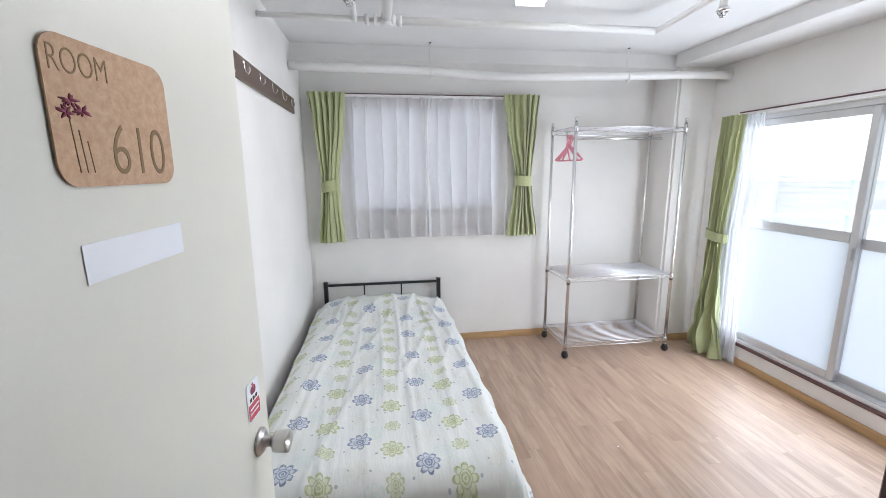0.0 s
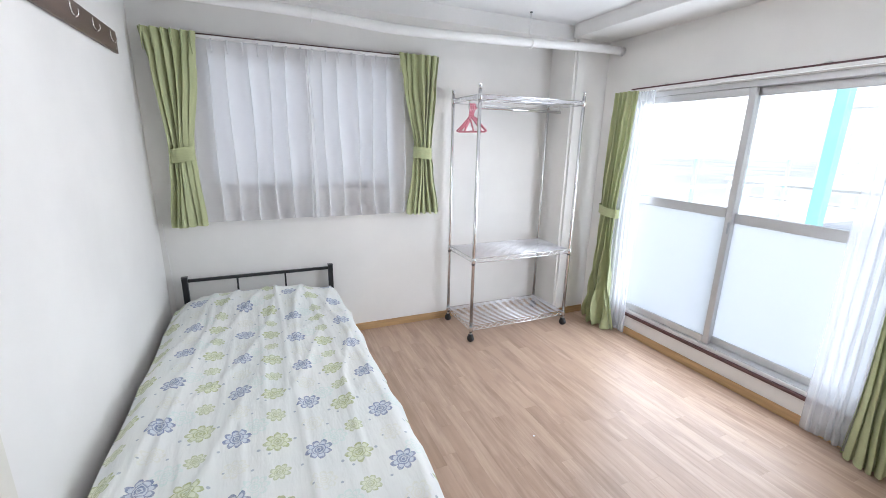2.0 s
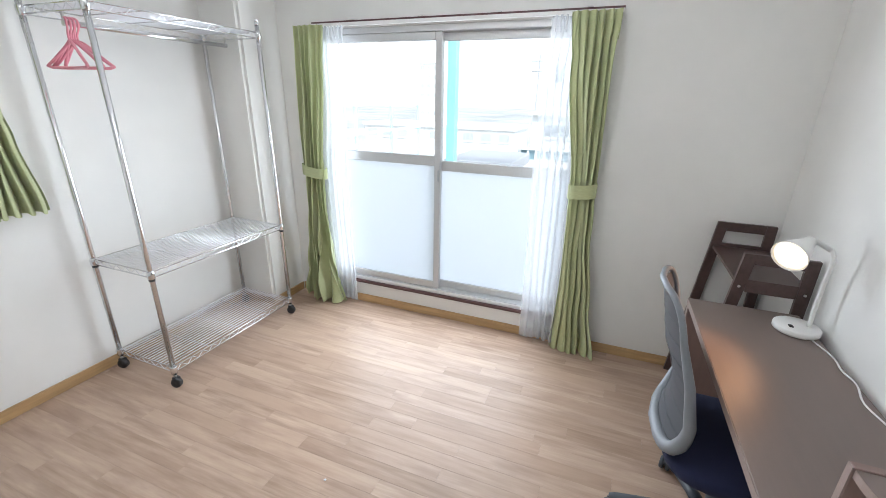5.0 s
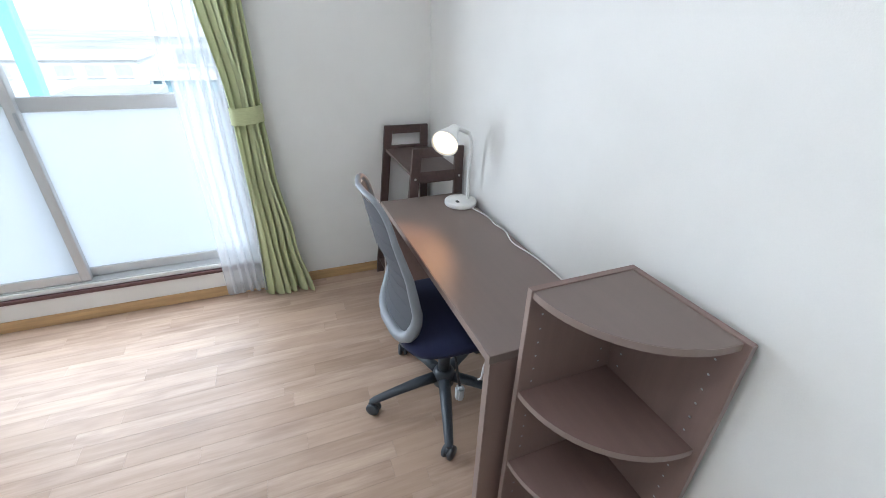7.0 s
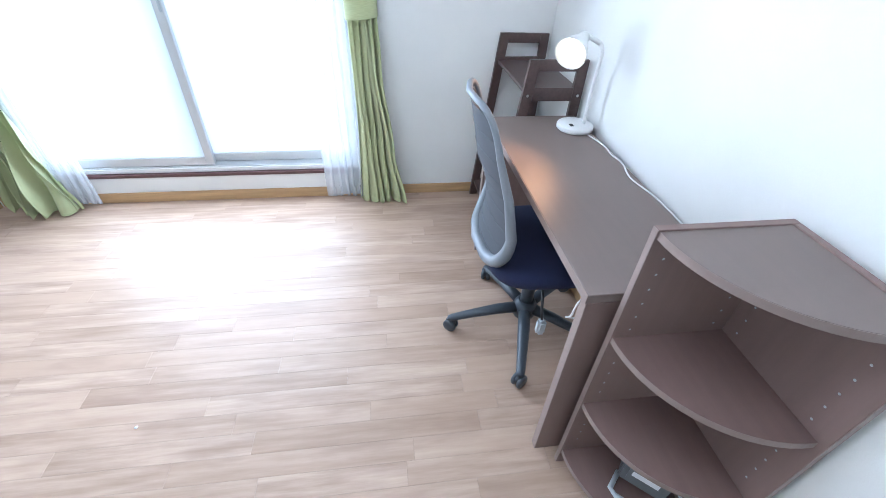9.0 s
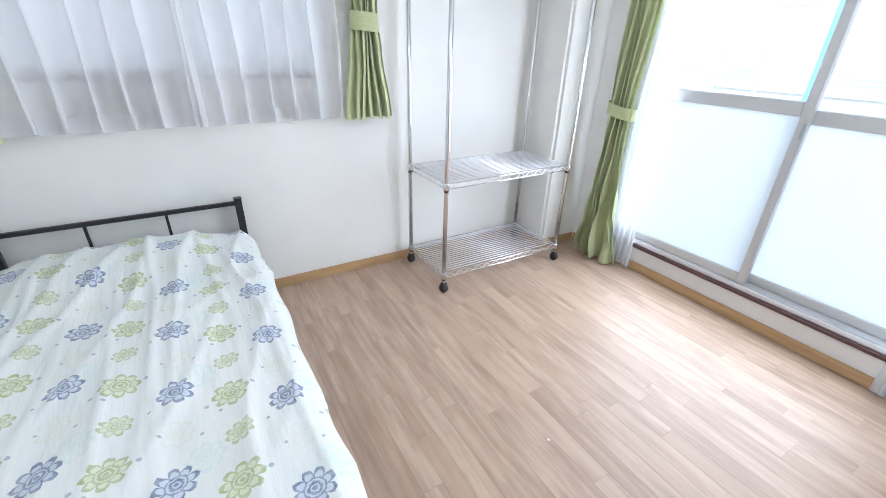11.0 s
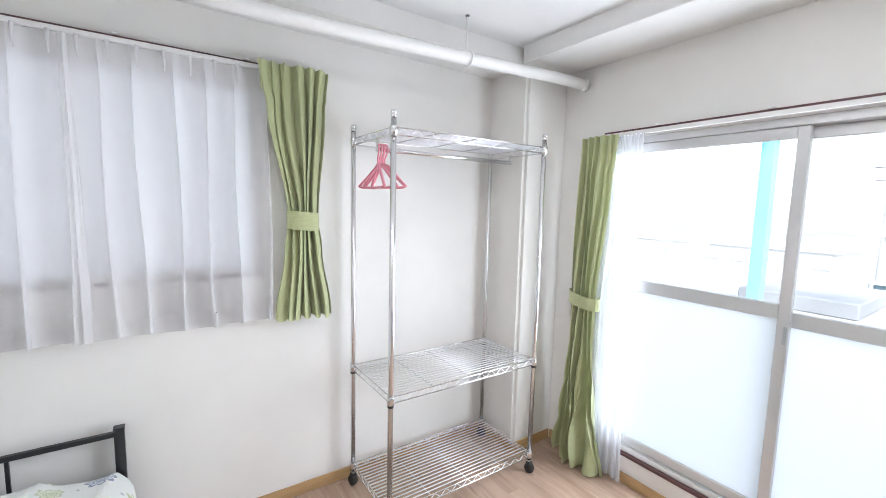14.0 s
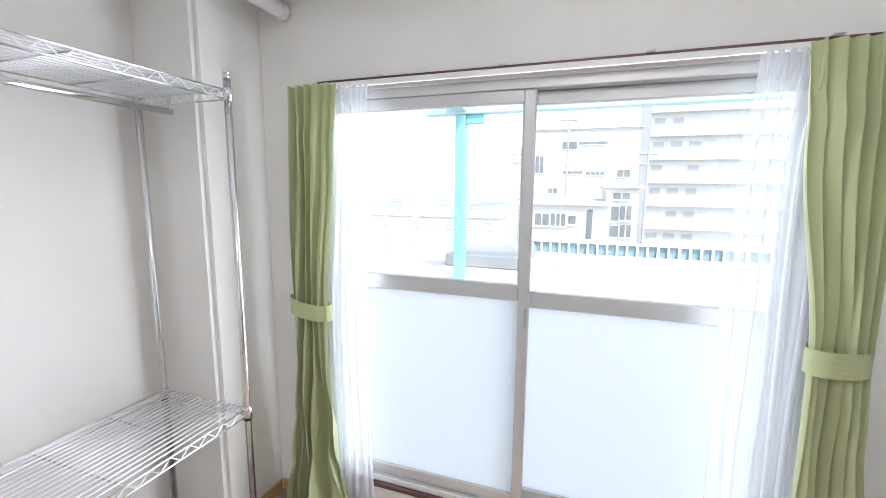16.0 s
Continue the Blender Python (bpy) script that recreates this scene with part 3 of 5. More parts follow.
def door_sign():
    y0, y1, z0, z1 = SIGN
    s = thing("room_sign", DOOR_BASE + DOOR_TURN.to_3x3() @ Vector((0.001, (y0 + y1) / 2, z0)), "brown fibreboard sign lettered ROOM 610 with painted flowers", "sign")
    part("plate", DOOR_P(rounded_plate(y0, y1, z0, z1, 0.028, 0.0028, 0.0012)), M["board"], s)
    face = Matrix.Translation(DOOR_BASE) @ DOOR_TURN
    # letters run along the leaf, towards its free edge
    up = Matrix(((0, 0, 1, 0), (1, 0, 0, 0), (0, 1, 0, 0), (0, 0, 0, 1)))
    w, h = y1 - y0, z1 - z0
    letters("ROOM", h * 0.235, face @ Matrix.Translation((0.0042, y0 + w * 0.03, z0 + h * 0.755)) @ up @ Matrix.Diagonal((0.74, 1.05, 1, 1)), M["gold"], s, "lettering_room", 0.0004, -0.0007)
    letters("610", h * 0.55, face @ Matrix.Translation((0.0042, y0 + w * 0.385, z0 + h * 0.085)) @ up @ Matrix.Diagonal((0.80, 1.02, 1, 1)), M["gold"], s, "lettering_number", 0.0005, -0.0013)
    rnd = random.Random(4)
    for cy, cz, hgt in ((0.11, 0.52, 0.52), (0.18, 0.46, 0.42), (0.07, 0.44, 0.0)):
        bm = bmesh.new()
        for k in range(9):
            a = k * 0.7 + rnd.random()
            l = h * (0.05 + 0.03 * rnd.random())
            c = Vector((0.0044, y0 + w * (cy + 0.03), z0 + h * (cz + 0.06)))
            e = c + Vector((0, math.cos(a) * l * 1.2, math.sin(a) * l * 0.75))
            sweep(bm, [c, (c + e) / 2, e], [0.0006, 0.0022, 0.0006], 5)
        part("flower", DOOR_P(bm), M["plum"], s, "plum painted flower")
    for cy, top in ((0.12, 0.46), (0.17, 0.39), (0.22, 0.32)):
        part("stem", DOOR_P(swept([(0.0042, y0 + w * (cy + 0.02), z0 + h * 0.1), (0.0042, y0 + w * (cy + 0.0), z0 + h * top)], 0.0007, 5)), M["gold"], s)


door_sign()
single("paper_strip", DOOR_P(rounded_plate(*PAPER, 0.001, 0.0008, 0.0008, 1.0)), M["paper"], "blank white paper strip stuck on the door", "paper")


def door_sticker():
    y0, y1, z0, z1 = STICKER
    s = thing("door_sticker", DOOR_BASE + DOOR_TURN.to_3x3() @ Vector((0.001, (y0 + y1) / 2, z0)), "rounded red and white notice sticker above the knob", "sticker")
    h, w = z1 - z0, y1 - y0
    part("backing", DOOR_P(rounded_plate(y0, y1, z0, z1, 0.012, 0.0008, 0.0008)), M["paper"], s)
    part("red_field", DOOR_P(rounded_plate(y0 + 0.003, y1 - 0.003, z0 + 0.004, z0 + h * 0.46, 0.006, 0.0003, 0.0017)), M["red"], s, "red printed field")
    part("emblem", DOOR_P(rounded_plate(y0 + w * 0.3, y0 + w * 0.72, z0 + h * 0.66, z0 + h * 0.86, 0.008, 0.0003, 0.0017)), M["plum"], s, "dark printed emblem")
    part("emblem_bar", DOOR_P(rounded_plate(y0 + w * 0.46, y0 + w * 0.56, z0 + h * 0.8, z0 + h * 0.96, 0.001, 0.0003, 0.0021, 30.0)), M["red"], s)
    for k in range(3):
        part("caption_bar", DOOR_P(rounded_plate(y0 + w * (0.2 + 0.22 * k), y0 + w * (0.36 + 0.22 * k), z0 + h * 0.5, z0 + h * 0.6, 0.0008, 0.0003, 0.0017)), M["ink"], s)
    for k in range(2):
        part("text_bar", DOOR_P(rounded_plate(y0 + w * 0.15, y1 - w * 0.15, z0 + h * (0.3 - 0.12 * k), z0 + h * (0.34 - 0.12 * k), 0.0005, 0.0003, 0.0022)), M["paper"], s)


door_sticker()


# ---- curtains ----
def drape(where, stations, folds, top_z, steps_u=90, steps_v=36, seed=1, sharp=0.0, curl=0.0, crumple=0.0, lap=0.25):
    """Hanging cloth. where(along, out, z) gives world metres. stations: (share of the way down, z, middle, half width, fold depth)."""
    rnd = random.Random(seed)
    ph, ph2 = rnd.random() * 6, rnd.random() * 6
    bm = bmesh.new()
    uvl = bm.loops.layers.uv.new("uv")
    rows = []
    st = stations
    for j in range(steps_v + 1):
        z = st[0][0] + (st[-1][0] - st[0][0]) * j / steps_v
        k = max(i for i in range(len(st) - 1) if st[i][0] >= z - 1e-9)
        a, b = st[k], st[k + 1]
        t = (a[0] - z) / (a[0] - b[0])
        t = t * t * (3 - 2 * t)
        mid, half, deep = (a[i] + (b[i] - a[i]) * t for i in (1, 2, 3))
        row = []
        drop = (st[0][0] - z)
        for i in range(steps_u + 1):
            s = i / steps_u
            w = 2 * math.pi * folds * s + ph + 0.5 * math.sin(2.3 * s * 6 + ph2)
            if sharp:
                # full rounded fronts between narrow creases
                o = 2 * abs(math.sin(w / 2)) ** (1 - sharp) - 1
            else:
                o = math.sin(w)
            o *= deep * (0.75 + 0.35 * math.sin(5.1 * s + ph2 + drop * 0.8))
            wander = 0.35 * deep * math.sin(3.7 * drop + 9 * s + ph)
            al = mid + half * (2 * s - 1) + lap * deep * math.cos(w) + 0.15 * deep * math.sin(drop * 5 + s * 11)
            zz = z
            if crumple and z < 0.75:
                c = (0.75 - z) / 0.75
                o += crumple * c * abs(noise.noise(Vector((s * 6.0 + seed + z * 1.5, z * 2.4, 2.0)))) * 2.2 - crumple * c * 0.5
                al += crumple * c * noise.noise(Vector((s * 4.0, z * 2.2, 7.0 + seed)))
            if j == steps_v:
                zz += 0.006 * math.sin(w) + curl * math.sin(7 * s + ph)
            row.append((bm.verts.new(where(al, o + wander, zz)), (s * half * 4, z)))
        rows.append(row)
    for a, b in zip(rows, rows[1:]):
        for i in range(steps_u):
            q = (a[i], a[i + 1], b[i + 1], b[i])
            f = bm.faces.new([v for v, _ in q])
            f.smooth = True
            for l, (_, uvc) in zip(f.loops, q):
                l[uvl].uv = uvc
    return bm


def tie_band(where, mid, half, deep, z0, z1, slope=0.0):
    bm = bmesh.new()
    uvl = bm.loops.layers.uv.new("uv")
    n = 28
    ring = []
    for k in range(n):
        a = 2 * math.pi * k / n
        al, ou = mid + half * math.cos(a), deep * math.sin(a)
        dz = slope * math.cos(a)
        ring.append([bm.verts.new(where(al, ou, z + dz)) for z in (z0, (z0 + z1) / 2, z1)])
    for k in range(n):
        for j in (0, 1):
            f = bm.faces.new((ring[k][j], ring[(k + 1) % n][j], ring[(k + 1) % n][j + 1], ring[k][j + 1]))
            f.smooth = True
            for l in f.loops:
                l[uvl].uv = (k / n * 0.3, l.vert.co.z)
    return bm


def on_north(d):
    return lambda al, ou, z: Vector((al, YB - d - ou, z))


def on_east(d):
    return lambda al, ou, z: Vector((XR - d - ou, al, z))


def green_curtain(where, stations, tie, folds, seed, label, group, steps=110, crumple=0.0):
    top = where(stations[0][1], 0, stations[-1][0])
    c = thing("green_curtain", top, label, "curtain", group)
    part("cloth", drape(where, stations, folds, 0, steps, 60, seed, 0.25, 0.0, crumple), M["green"], c)
    # pinch pleats sewn into the front of each fold, under the heading
    rnd = random.Random(seed)
    ph, ph2 = rnd.random() * 6, rnd.random() * 6
    z, mid, half, deep = stations[0]
    for k in range(1, 9):
        goal, sh = math.pi * (2 * k - 1), 0.5
        for _ in range(12):
            sh = (goal - ph - 0.5 * math.sin(13.8 * sh + ph2)) / (2 * math.pi * folds)
        if 0.03 < sh < 0.97:
            al = mid + half * (2 * sh - 1) - 0.25 * deep
            part("pleat", swept([where(al, deep * 0.55, z + 0.002), where(al, deep * 0.9, z - 0.03), where(al, deep * 0.95, z - 0.085), where(al, deep * 0.6, z - 0.13)], [0.0045, 0.0055, 0.004, 0.002], 6), M["green"], c)
    part("tieback", tie_band(where, *tie), M["green"], c)
    return c


nb = on_north(0.075)
green_curtain(nb, [(2.125, 0.202, 0.146, 0.022), (2.02, 0.206, 0.132, 0.026), (1.95, 0.207, 0.122, 0.034), (1.42, 0.198, 0.058, 0.034), (1.30, 0.196, 0.068, 0.038), (0.955, 0.188, 0.104, 0.044)],
              (0.198, 0.070, 0.048, 1.365, 1.45, 0.012), 6.0, 2, "short green pleated curtain tied back beside the bed", "green curtains")
green_curtain(nb, [(2.130, 1.768, 0.158, 0.024), (2.02, 1.770, 0.146, 0.028), (1.95, 1.772, 0.136, 0.036), (1.44, 1.798, 0.062, 0.034), (1.30, 1.799, 0.078, 0.038), (0.965, 1.798, 0.130, 0.046)],
              (1.800, 0.074, 0.048, 1.39, 1.475, -0.006), 6.0, 3, "short green pleated curtain tied back beside the rack", "green curtains")
eb = on_east(0.085)
green_curtain(eb, [(1.915, 2.712, 0.112, 0.020), (1.80, 2.716, 0.106, 0.024), (1.70, 2.722, 0.100, 0.032), (1.02, 2.752, 0.082, 0.036), (0.8, 2.757, 0.092, 0.040), (0.35, 2.757, 0.130, 0.052), (0.012, 2.750, 0.165, 0.058)],
              (2.752, 0.098, 0.056, 0.965, 1.035, 0.016), 5.0, 5, "long green pleated curtain tied back by the corner column", "green curtains", 120, 0.075)
green_curtain(on_east(0.095), [(1.915, 0.985, 0.120, 0.020), (1.80, 0.982, 0.112, 0.024), (1.70, 0.978, 0.104, 0.032), (1.05, 0.943, 0.062, 0.034), (0.8, 0.936, 0.070, 0.034), (0.35, 0.908, 0.098, 0.038), (0.012, 0.885, 0.13, 0.042)],
              (0.943, 0.076, 0.054, 0.995, 1.072, -0.008), 6.0, 8, "long green pleated curtain tied back by the desk wall", "green curtains")


def sheer(where, stations, folds, seed, label, mat_key="sheer", steps=160, lap=0.75):
    c = thing("sheer_curtain", where(stations[0][1], 0, stations[-1][0]), label, "curtain", "white sheer curtains")
    part("cloth", drape(where, stations, folds, 0, steps, 30, seed, 0.0, 0.0, 0.0, lap), M[mat_key], c)
    a, b = stations[-1], stations[-2]
    z = stations[-1][0]
    part("hem", drape(where, [(z + 0.065, a[1], a[2] * 0.998, a[3]), (z - 0.004, a[1], a[2] * 0.998, a[3])], folds, 0, steps, 3, seed, 0.0, 0.0, 0.0, lap), M[mat_key], c)
    for k in range(8):
        al = stations[0][1] + stations[0][2] * (2 * (k + 0.5) / 8 - 1)
        part("pleat", swept([where(al, 0.006, stations[0][0] + 0.004), where(al, 0.012, stations[0][0] - 0.025), where(al, 0.012, stations[0][0] - 0.05), where(al, 0.0, stations[0][0] - 0.075)], [0.007, 0.006, 0.004, 0.002], 6), M[mat_key], c)
    return c


nb2 = on_north(0.058)
sheer(nb2, [(2.092, 0.64, 0.345, 0.012), (1.9, 0.64, 0.343, 0.030), (0.975, 0.637, 0.338, 0.038)], 6.0, 11, "white sheer curtain drawn across half the small window")
second_sheer = sheer(nb2, [(2.092, 1.32, 0.345, 0.012), (1.9, 1.32, 0.343, 0.030), (0.975, 1.328, 0.335, 0.038)], 6.0, 12, "white sheer curtain drawn across half the small window")
part("leading_edge", drape(on_north(0.072), [(2.09, 0.982, 0.010, 0.010), (1.5, 0.986, 0.017, 0.016), (0.975, 0.990, 0.020, 0.018)], 1.6, 0, 26, 40, 5, 0.1), M["sheer"], second_sheer)
eb2 = on_east(0.052)
sheer(eb2, [(1.905, 2.565, 0.095, 0.012), (1.6, 2.57, 0.085, 0.018), (1.0, 2.60, 0.095, 0.02), (0.03, 2.575, 0.10, 0.022)], 5.0, 21, "white sheer curtain gathered at the side of the sliding window", "sheer_thin", 70)
sheer(eb2, [(1.905, 1.085, 0.11, 0.012), (1.6, 1.10, 0.115, 0.018), (1.0, 1.09, 0.125, 0.022), (0.03, 1.085, 0.12, 0.024)], 6.0, 23, "white sheer curtain gathered beside the green curtain", "sheer_thin", 80)


def curtain_rail(name, p, q, out, label, top=0.032):
    """Double rail: a brown back board with a white channel in front of it and small brackets."""
    p, q, out = Vector(p), Vector(q), Vector(out)
    r = thing(name, (p + q) / 2, label, "curtain rail", "curtain rails")

    def bar(o0, o1, z0, z1, m, nm):
        a, b = p + out * o0, q + out * o1
        lo, hi = [min(a[i], b[i]) for i in range(3)], [max(a[i], b[i]) for i in range(3)]
        part(nm, boxed(lo[0], hi[0], lo[1], hi[1], p.z + z0, p.z + z1, 0.0015), m, r)
    bar(0.001, 0.044, 0.0115, top, M["brown"], "back_rail")
    bar(0.045, 0.060, -0.010, 0.010, M["plastic"], "front_rail")
    n = 4
    for k in range(n):
        c = p + (q - p) * ((k + 0.35) / n) + out * 0.03
        d = Vector((0.012 + abs(out.x) * 0.028, 0.012 + abs(out.y) * 0.028, 0))
        part("bracket", boxed(c.x - d.x, c.x + d.x, c.y - d.y, c.y + d.y, p.z + top + 0.0005, p.z + top + 0.005, 0.001), M["plastic"], r)


curtain_rail("curtain_rail", (0.09, YB, 2.107), (1.86, YB, 2.118), (0, -0.78, 0), "brown and white curtain rail over the small window", 0.020)
curtain_rail("curtain_rail", (XR, 0.86, 1.918), (XR, 2.72, 1.918), (-0.85, 0, 0), "brown and white curtain rail over the sliding window", 0.022)


# ---- pipes on the ceiling ----
def pipes():
    p = thing("water_pipe", (1.6, 2.95, 2.22), "white painted insulated pipe sagging between hangers under the beam", "pipe")
    path = smooth_path([(0.01, 2.95, 2.235), (0.9, 2.94, 2.225), (1.5, 2.93, 2.195), (2.2, 2.915, 2.208), (2.75, 2.905, 2.226), (3.1, 2.898, 2.238), (3.325, 2.892, 2.236)], 7)
    part("run", swept(path, 0.030, 12), M["white"], p)
    part("collar", swept([(3.296, 2.893, 2.236), (3.328, 2.892, 2.236)], 0.035, 12), M["white"], p)
    for x, y in ((0.98, 2.94), (2.48, 2.908)):
        h = part("hanger", swept([(x, y + 0.02, 2.41), (x, y + 0.02, 2.27)], 0.005, 6), M["white"], p)
        part("strap", swept([(x + 0.0, y + 0.034 * math.cos(a), 2.212 + 0.034 * math.sin(a)) for a in (i * math.pi / 8 for i in range(16))], 0.004, 6, True), M["white"], h)
        part("anchor", boxed(x - 0.006, x + 0.008, y + 0.012, y + 0.028, 2.411, 2.419, 0.001), M["grey"], h)
    s = thing("sprinkler_pipe", (1.2, 2.23, 2.3), "white painted sprinkler pipes with chrome heads under the ceiling", "pipe")
    z = 2.318
    part("thin_run", swept([(0.005, 2.25, z + 0.005), (0.66, 2.25, z)], 0.014, 10), M["white"], s)
    part("main_run", swept([(0.66, 2.25, z), (2.215, 2.235, z)], 0.021, 12), M["white"], s)
    part("feeder", swept([(0.665, 2.25, z + 0.012), (0.665, 0.07, z + 0.012)], 0.027, 12), M["white"], s)
    for x in (0.56, 0.61, 0.70, 0.735):
        part("collar", swept([(x - 0.011, 2.25, z), (x + 0.011, 2.25, z)], 0.028, 12), M["white"], s)
    part("elbow", lathed([(0.02, -0.03), (0.034, -0.028), (0.034, 0.03), (0.02, 0.034)], (0.665, 2.25, z), (0, 0, 1), 14), M["white"], s)
    part("branch", swept(smooth_path([(2.215, 2.235, z), (2.23, 2.2, z), (2.245, 1.78, z + 0.03)], 5), 0.018, 10), M["white"], s)
    part("branch", swept([(0.495, 2.25, z), (0.495, 1.86, z + 0.03)], 0.017, 10), M["white"], s)
    for x, y in ((2.25, 1.765), (0.495, 1.85)):
        part("drop", swept([(x, y, z + 0.045), (x, y, z - 0.035)], 0.017, 10), M["white"], s)
        hd = part("sprinkler_head", lathed([(0.012, -0.005), (0.026, -0.004), (0.030, 0.004), (0.024, 0.014), (0.016, 0.016)], (x, y, z - 0.052), (0, 0, 1), 18), M["chrome"], s, "chrome sprinkler head")
        for k in range(6):
            a = k * math.pi / 3
            part("fin", swept([(x + 0.024 * math.cos(a), y + 0.024 * math.sin(a), z - 0.056), (x + 0.010 * math.cos(a), y + 0.010 * math.sin(a), z - 0.076)], 0.003, 5), M["chrome"], hd)
        part("deflector", lathed([(0.004, 0), (0.014, 0.001), (0.014, 0.003), (0.004, 0.004)], (x, y, z - 0.080), (0, 0, 1), 14), M["chrome"], hd)


pipes()


def ceiling_light():
    c = thing("ceiling_light", (1.37, 1.43, 2.40), "lit twin-tube fluorescent fitting on the ceiling", "ceiling light")
    part("housing", boxed(1.27, 1.47, 0.87, 2.01, 2.375, 2.419, 0.008, 2), M["plastic"], c)
    for x in (1.317, 1.423):
        part("tube", swept([(x, 0.89, 2.345), (x, 1.99, 2.345)], 0.0125, 10), M["tube_glow"], c, "lit fluorescent tube")
    for y in (0.875, 1.985):
        part("socket", boxed(1.295, 1.445, y, y + 0.018, 2.325, 2.378, 0.003), M["plastic"], c)


ceiling_light()


def hook_board():
    b = thing("coat_hook_board", (0.001, 2.4, 1.95), "dark walnut board with five small metal coat hooks", "coat hooks")
    y0, y1, z0, z1 = 1.75, 3.0, 1.925, 2.03
    part("board", boxed(0.001, 0.016, y0, y1, z0, z1, 0.002), M["walnut"], b)
    for k in range(5):
        y = y0 + 0.16 + k * (y1 - y0 - 0.26) / 4
        h = part("hook", swept(smooth_path([(0.017, y, 2.003), (0.019, y, 1.976), (0.028, y, 1.962), (0.038, y, 1.970), (0.040, y, 1.988)], 4), 0.0026, 7), M["chrome"], b, "small chrome hook")
        part("hook_plate", boxed(0.016, 0.019, y - 0.007, y + 0.007, 1.985, 2.015, 0.001), M["chrome"], h)
    for y in (y0 + 0.03, y1 - 0.03):
        part("screw", lathed([(0.001, 0), (0.004, 0.0005), (0.003, 0.002)], (0.016, y, 1.945), (1, 0, 0), 10), M["steel"], b)


hook_board()
single("hanging_wire", swept(smooth_path([(0.03, YB - 0.012, 0.97), (0.028, YB - 0.008, 0.85), (0.034, YB - 0.008, 0.7), (0.04, YB - 0.01, 0.5), (0.04, YB - 0.01, 0.064)], 5), 0.003, 6), M["plastic"],
       "thin white cord hanging down the corner behind the bed", "cord")


single("wall_nail", lathed([(0.0012, 0.0), (0.0012, 0.012), (0.003, 0.0125), (0.003, 0.014)], (0.0, 1.32, 1.47), (1, 0, 0), 8), M["steel"], "small bare nail sticking out of the papered wall", "nail")
single("wall_nail", lathed([(0.0012, 0.0), (0.0012, 0.010), (0.003, 0.0105), (0.003, 0.012)], (0.0, 1.55, 1.22), (1, 0, 0), 8), M["steel"], "small bare nail sticking out of the papered wall", "nail")


# ---- bed ----
def bed():
    b = thing("bed", (0.59, 2.25, 0), "single bed with a black steel frame", "bed")
    y = 3.30
    for x in (0.112, 1.068):
        part("headboard_post", boxed(x - 0.017, x + 0.017, y - 0.017, y + 0.017, 0.0, 0.597, 0.003), M["black"], b)
        part("post_cap", boxed(x - 0.019, x + 0.019, y - 0.019, y + 0.019, 0.5975, 0.604, 0.002), M["black"], b)
        part("leg", boxed(x - 0.017, x + 0.017, 1.20, 1.234, 0.0, 0.30, 0.003), M["black"], b)
        part("side_rail", boxed(x - 0.012, x + 0.012, 1.234, y - 0.017, 0.22, 0.265, 0.002), M["black"], b)
    part("top_bar", boxed(0.129, 1.051, y - 0.010, y + 0.010, 0.566, 0.586, 0.002), M["black"], b)
    part("lower_bar", boxed(0.129, 1.051, y - 0.008, y + 0.008, 0.33, 0.35, 0.002), M["black"], b)
    for x in (0.43, 0.745):
        part("spindle", boxed(x - 0.006, x + 0.006, y - 0.006, y + 0.006, 0.35, 0.566, 0.001), M["black"], b)
    part("foot_bar", boxed(0.129, 1.051, 1.205, 1.23, 0.22, 0.265, 0.002), M["black"], b)
    for k in range(8):
        part("slat", boxed(0.124, 1.056, 1.30 + 0.26 * k, 1.36 + 0.26 * k, 0.266, 0.276, 0.002), M["black"], b)
    m = thing("mattress", (0.59, 2.25, 0.277), "white mattress under the flowered cover", "mattress")
    part("body", boxed(0.10, 1.075, 1.20, 3.25, 0.278, 0.422, 0.06, 3), M["sheet"], m)
    p = thing("pillow", (0.55, 3.03, 0.43), "white pillow hidden under the flowered cover", "pillow")
    bm = bmesh.new()
    bmesh.ops.create_uvsphere(bm, u_segments=20, v_segments=10, radius=1.0)
    for v in bm.verts:
        s = Vector([math.copysign(abs(c) ** 0.6, c) for c in v.co])
        v.co = Vector((0.56 + s.x * 0.24, 3.06 + s.y * 0.12, 0.459 + s.z * 0.028))
    part("cushion", bm, M["sheet"], p)


bed()


# where each crease lies across the bed, its lean, its middle, half length, height and width
CREASES = [(0.52, 0.02, 0.9, 0.6, 0.7, 0.007), (0.70, -0.05, 0.75, 0.45, 0.8, 0.009), (0.83, 0.10, 0.42, 0.35, 0.9, 0.010), (0.92, 0.16, 0.5, 0.3, 0.7, 0.008),
           (0.36, -0.03, 1.2, 0.7, 0.6, 0.008), (0.20, -0.06, 1.1, 0.9, 0.9, 0.012), (0.66, 0.03, 1.6, 0.5, 0.8, 0.008), (0.45, 0.05, 1.75, 0.4, 0.6, 0.007),
           (0.86, -0.04, 1.4, 0.6, 0.6, 0.009), (0.12, -0.10, 1.6, 0.6, 1.0, 0.012), (0.28, 0.09, 1.9, 0.35, 0.8, 0.009), (0.98, 0.05, 1.1, 0.5, 0.7, 0.009)]


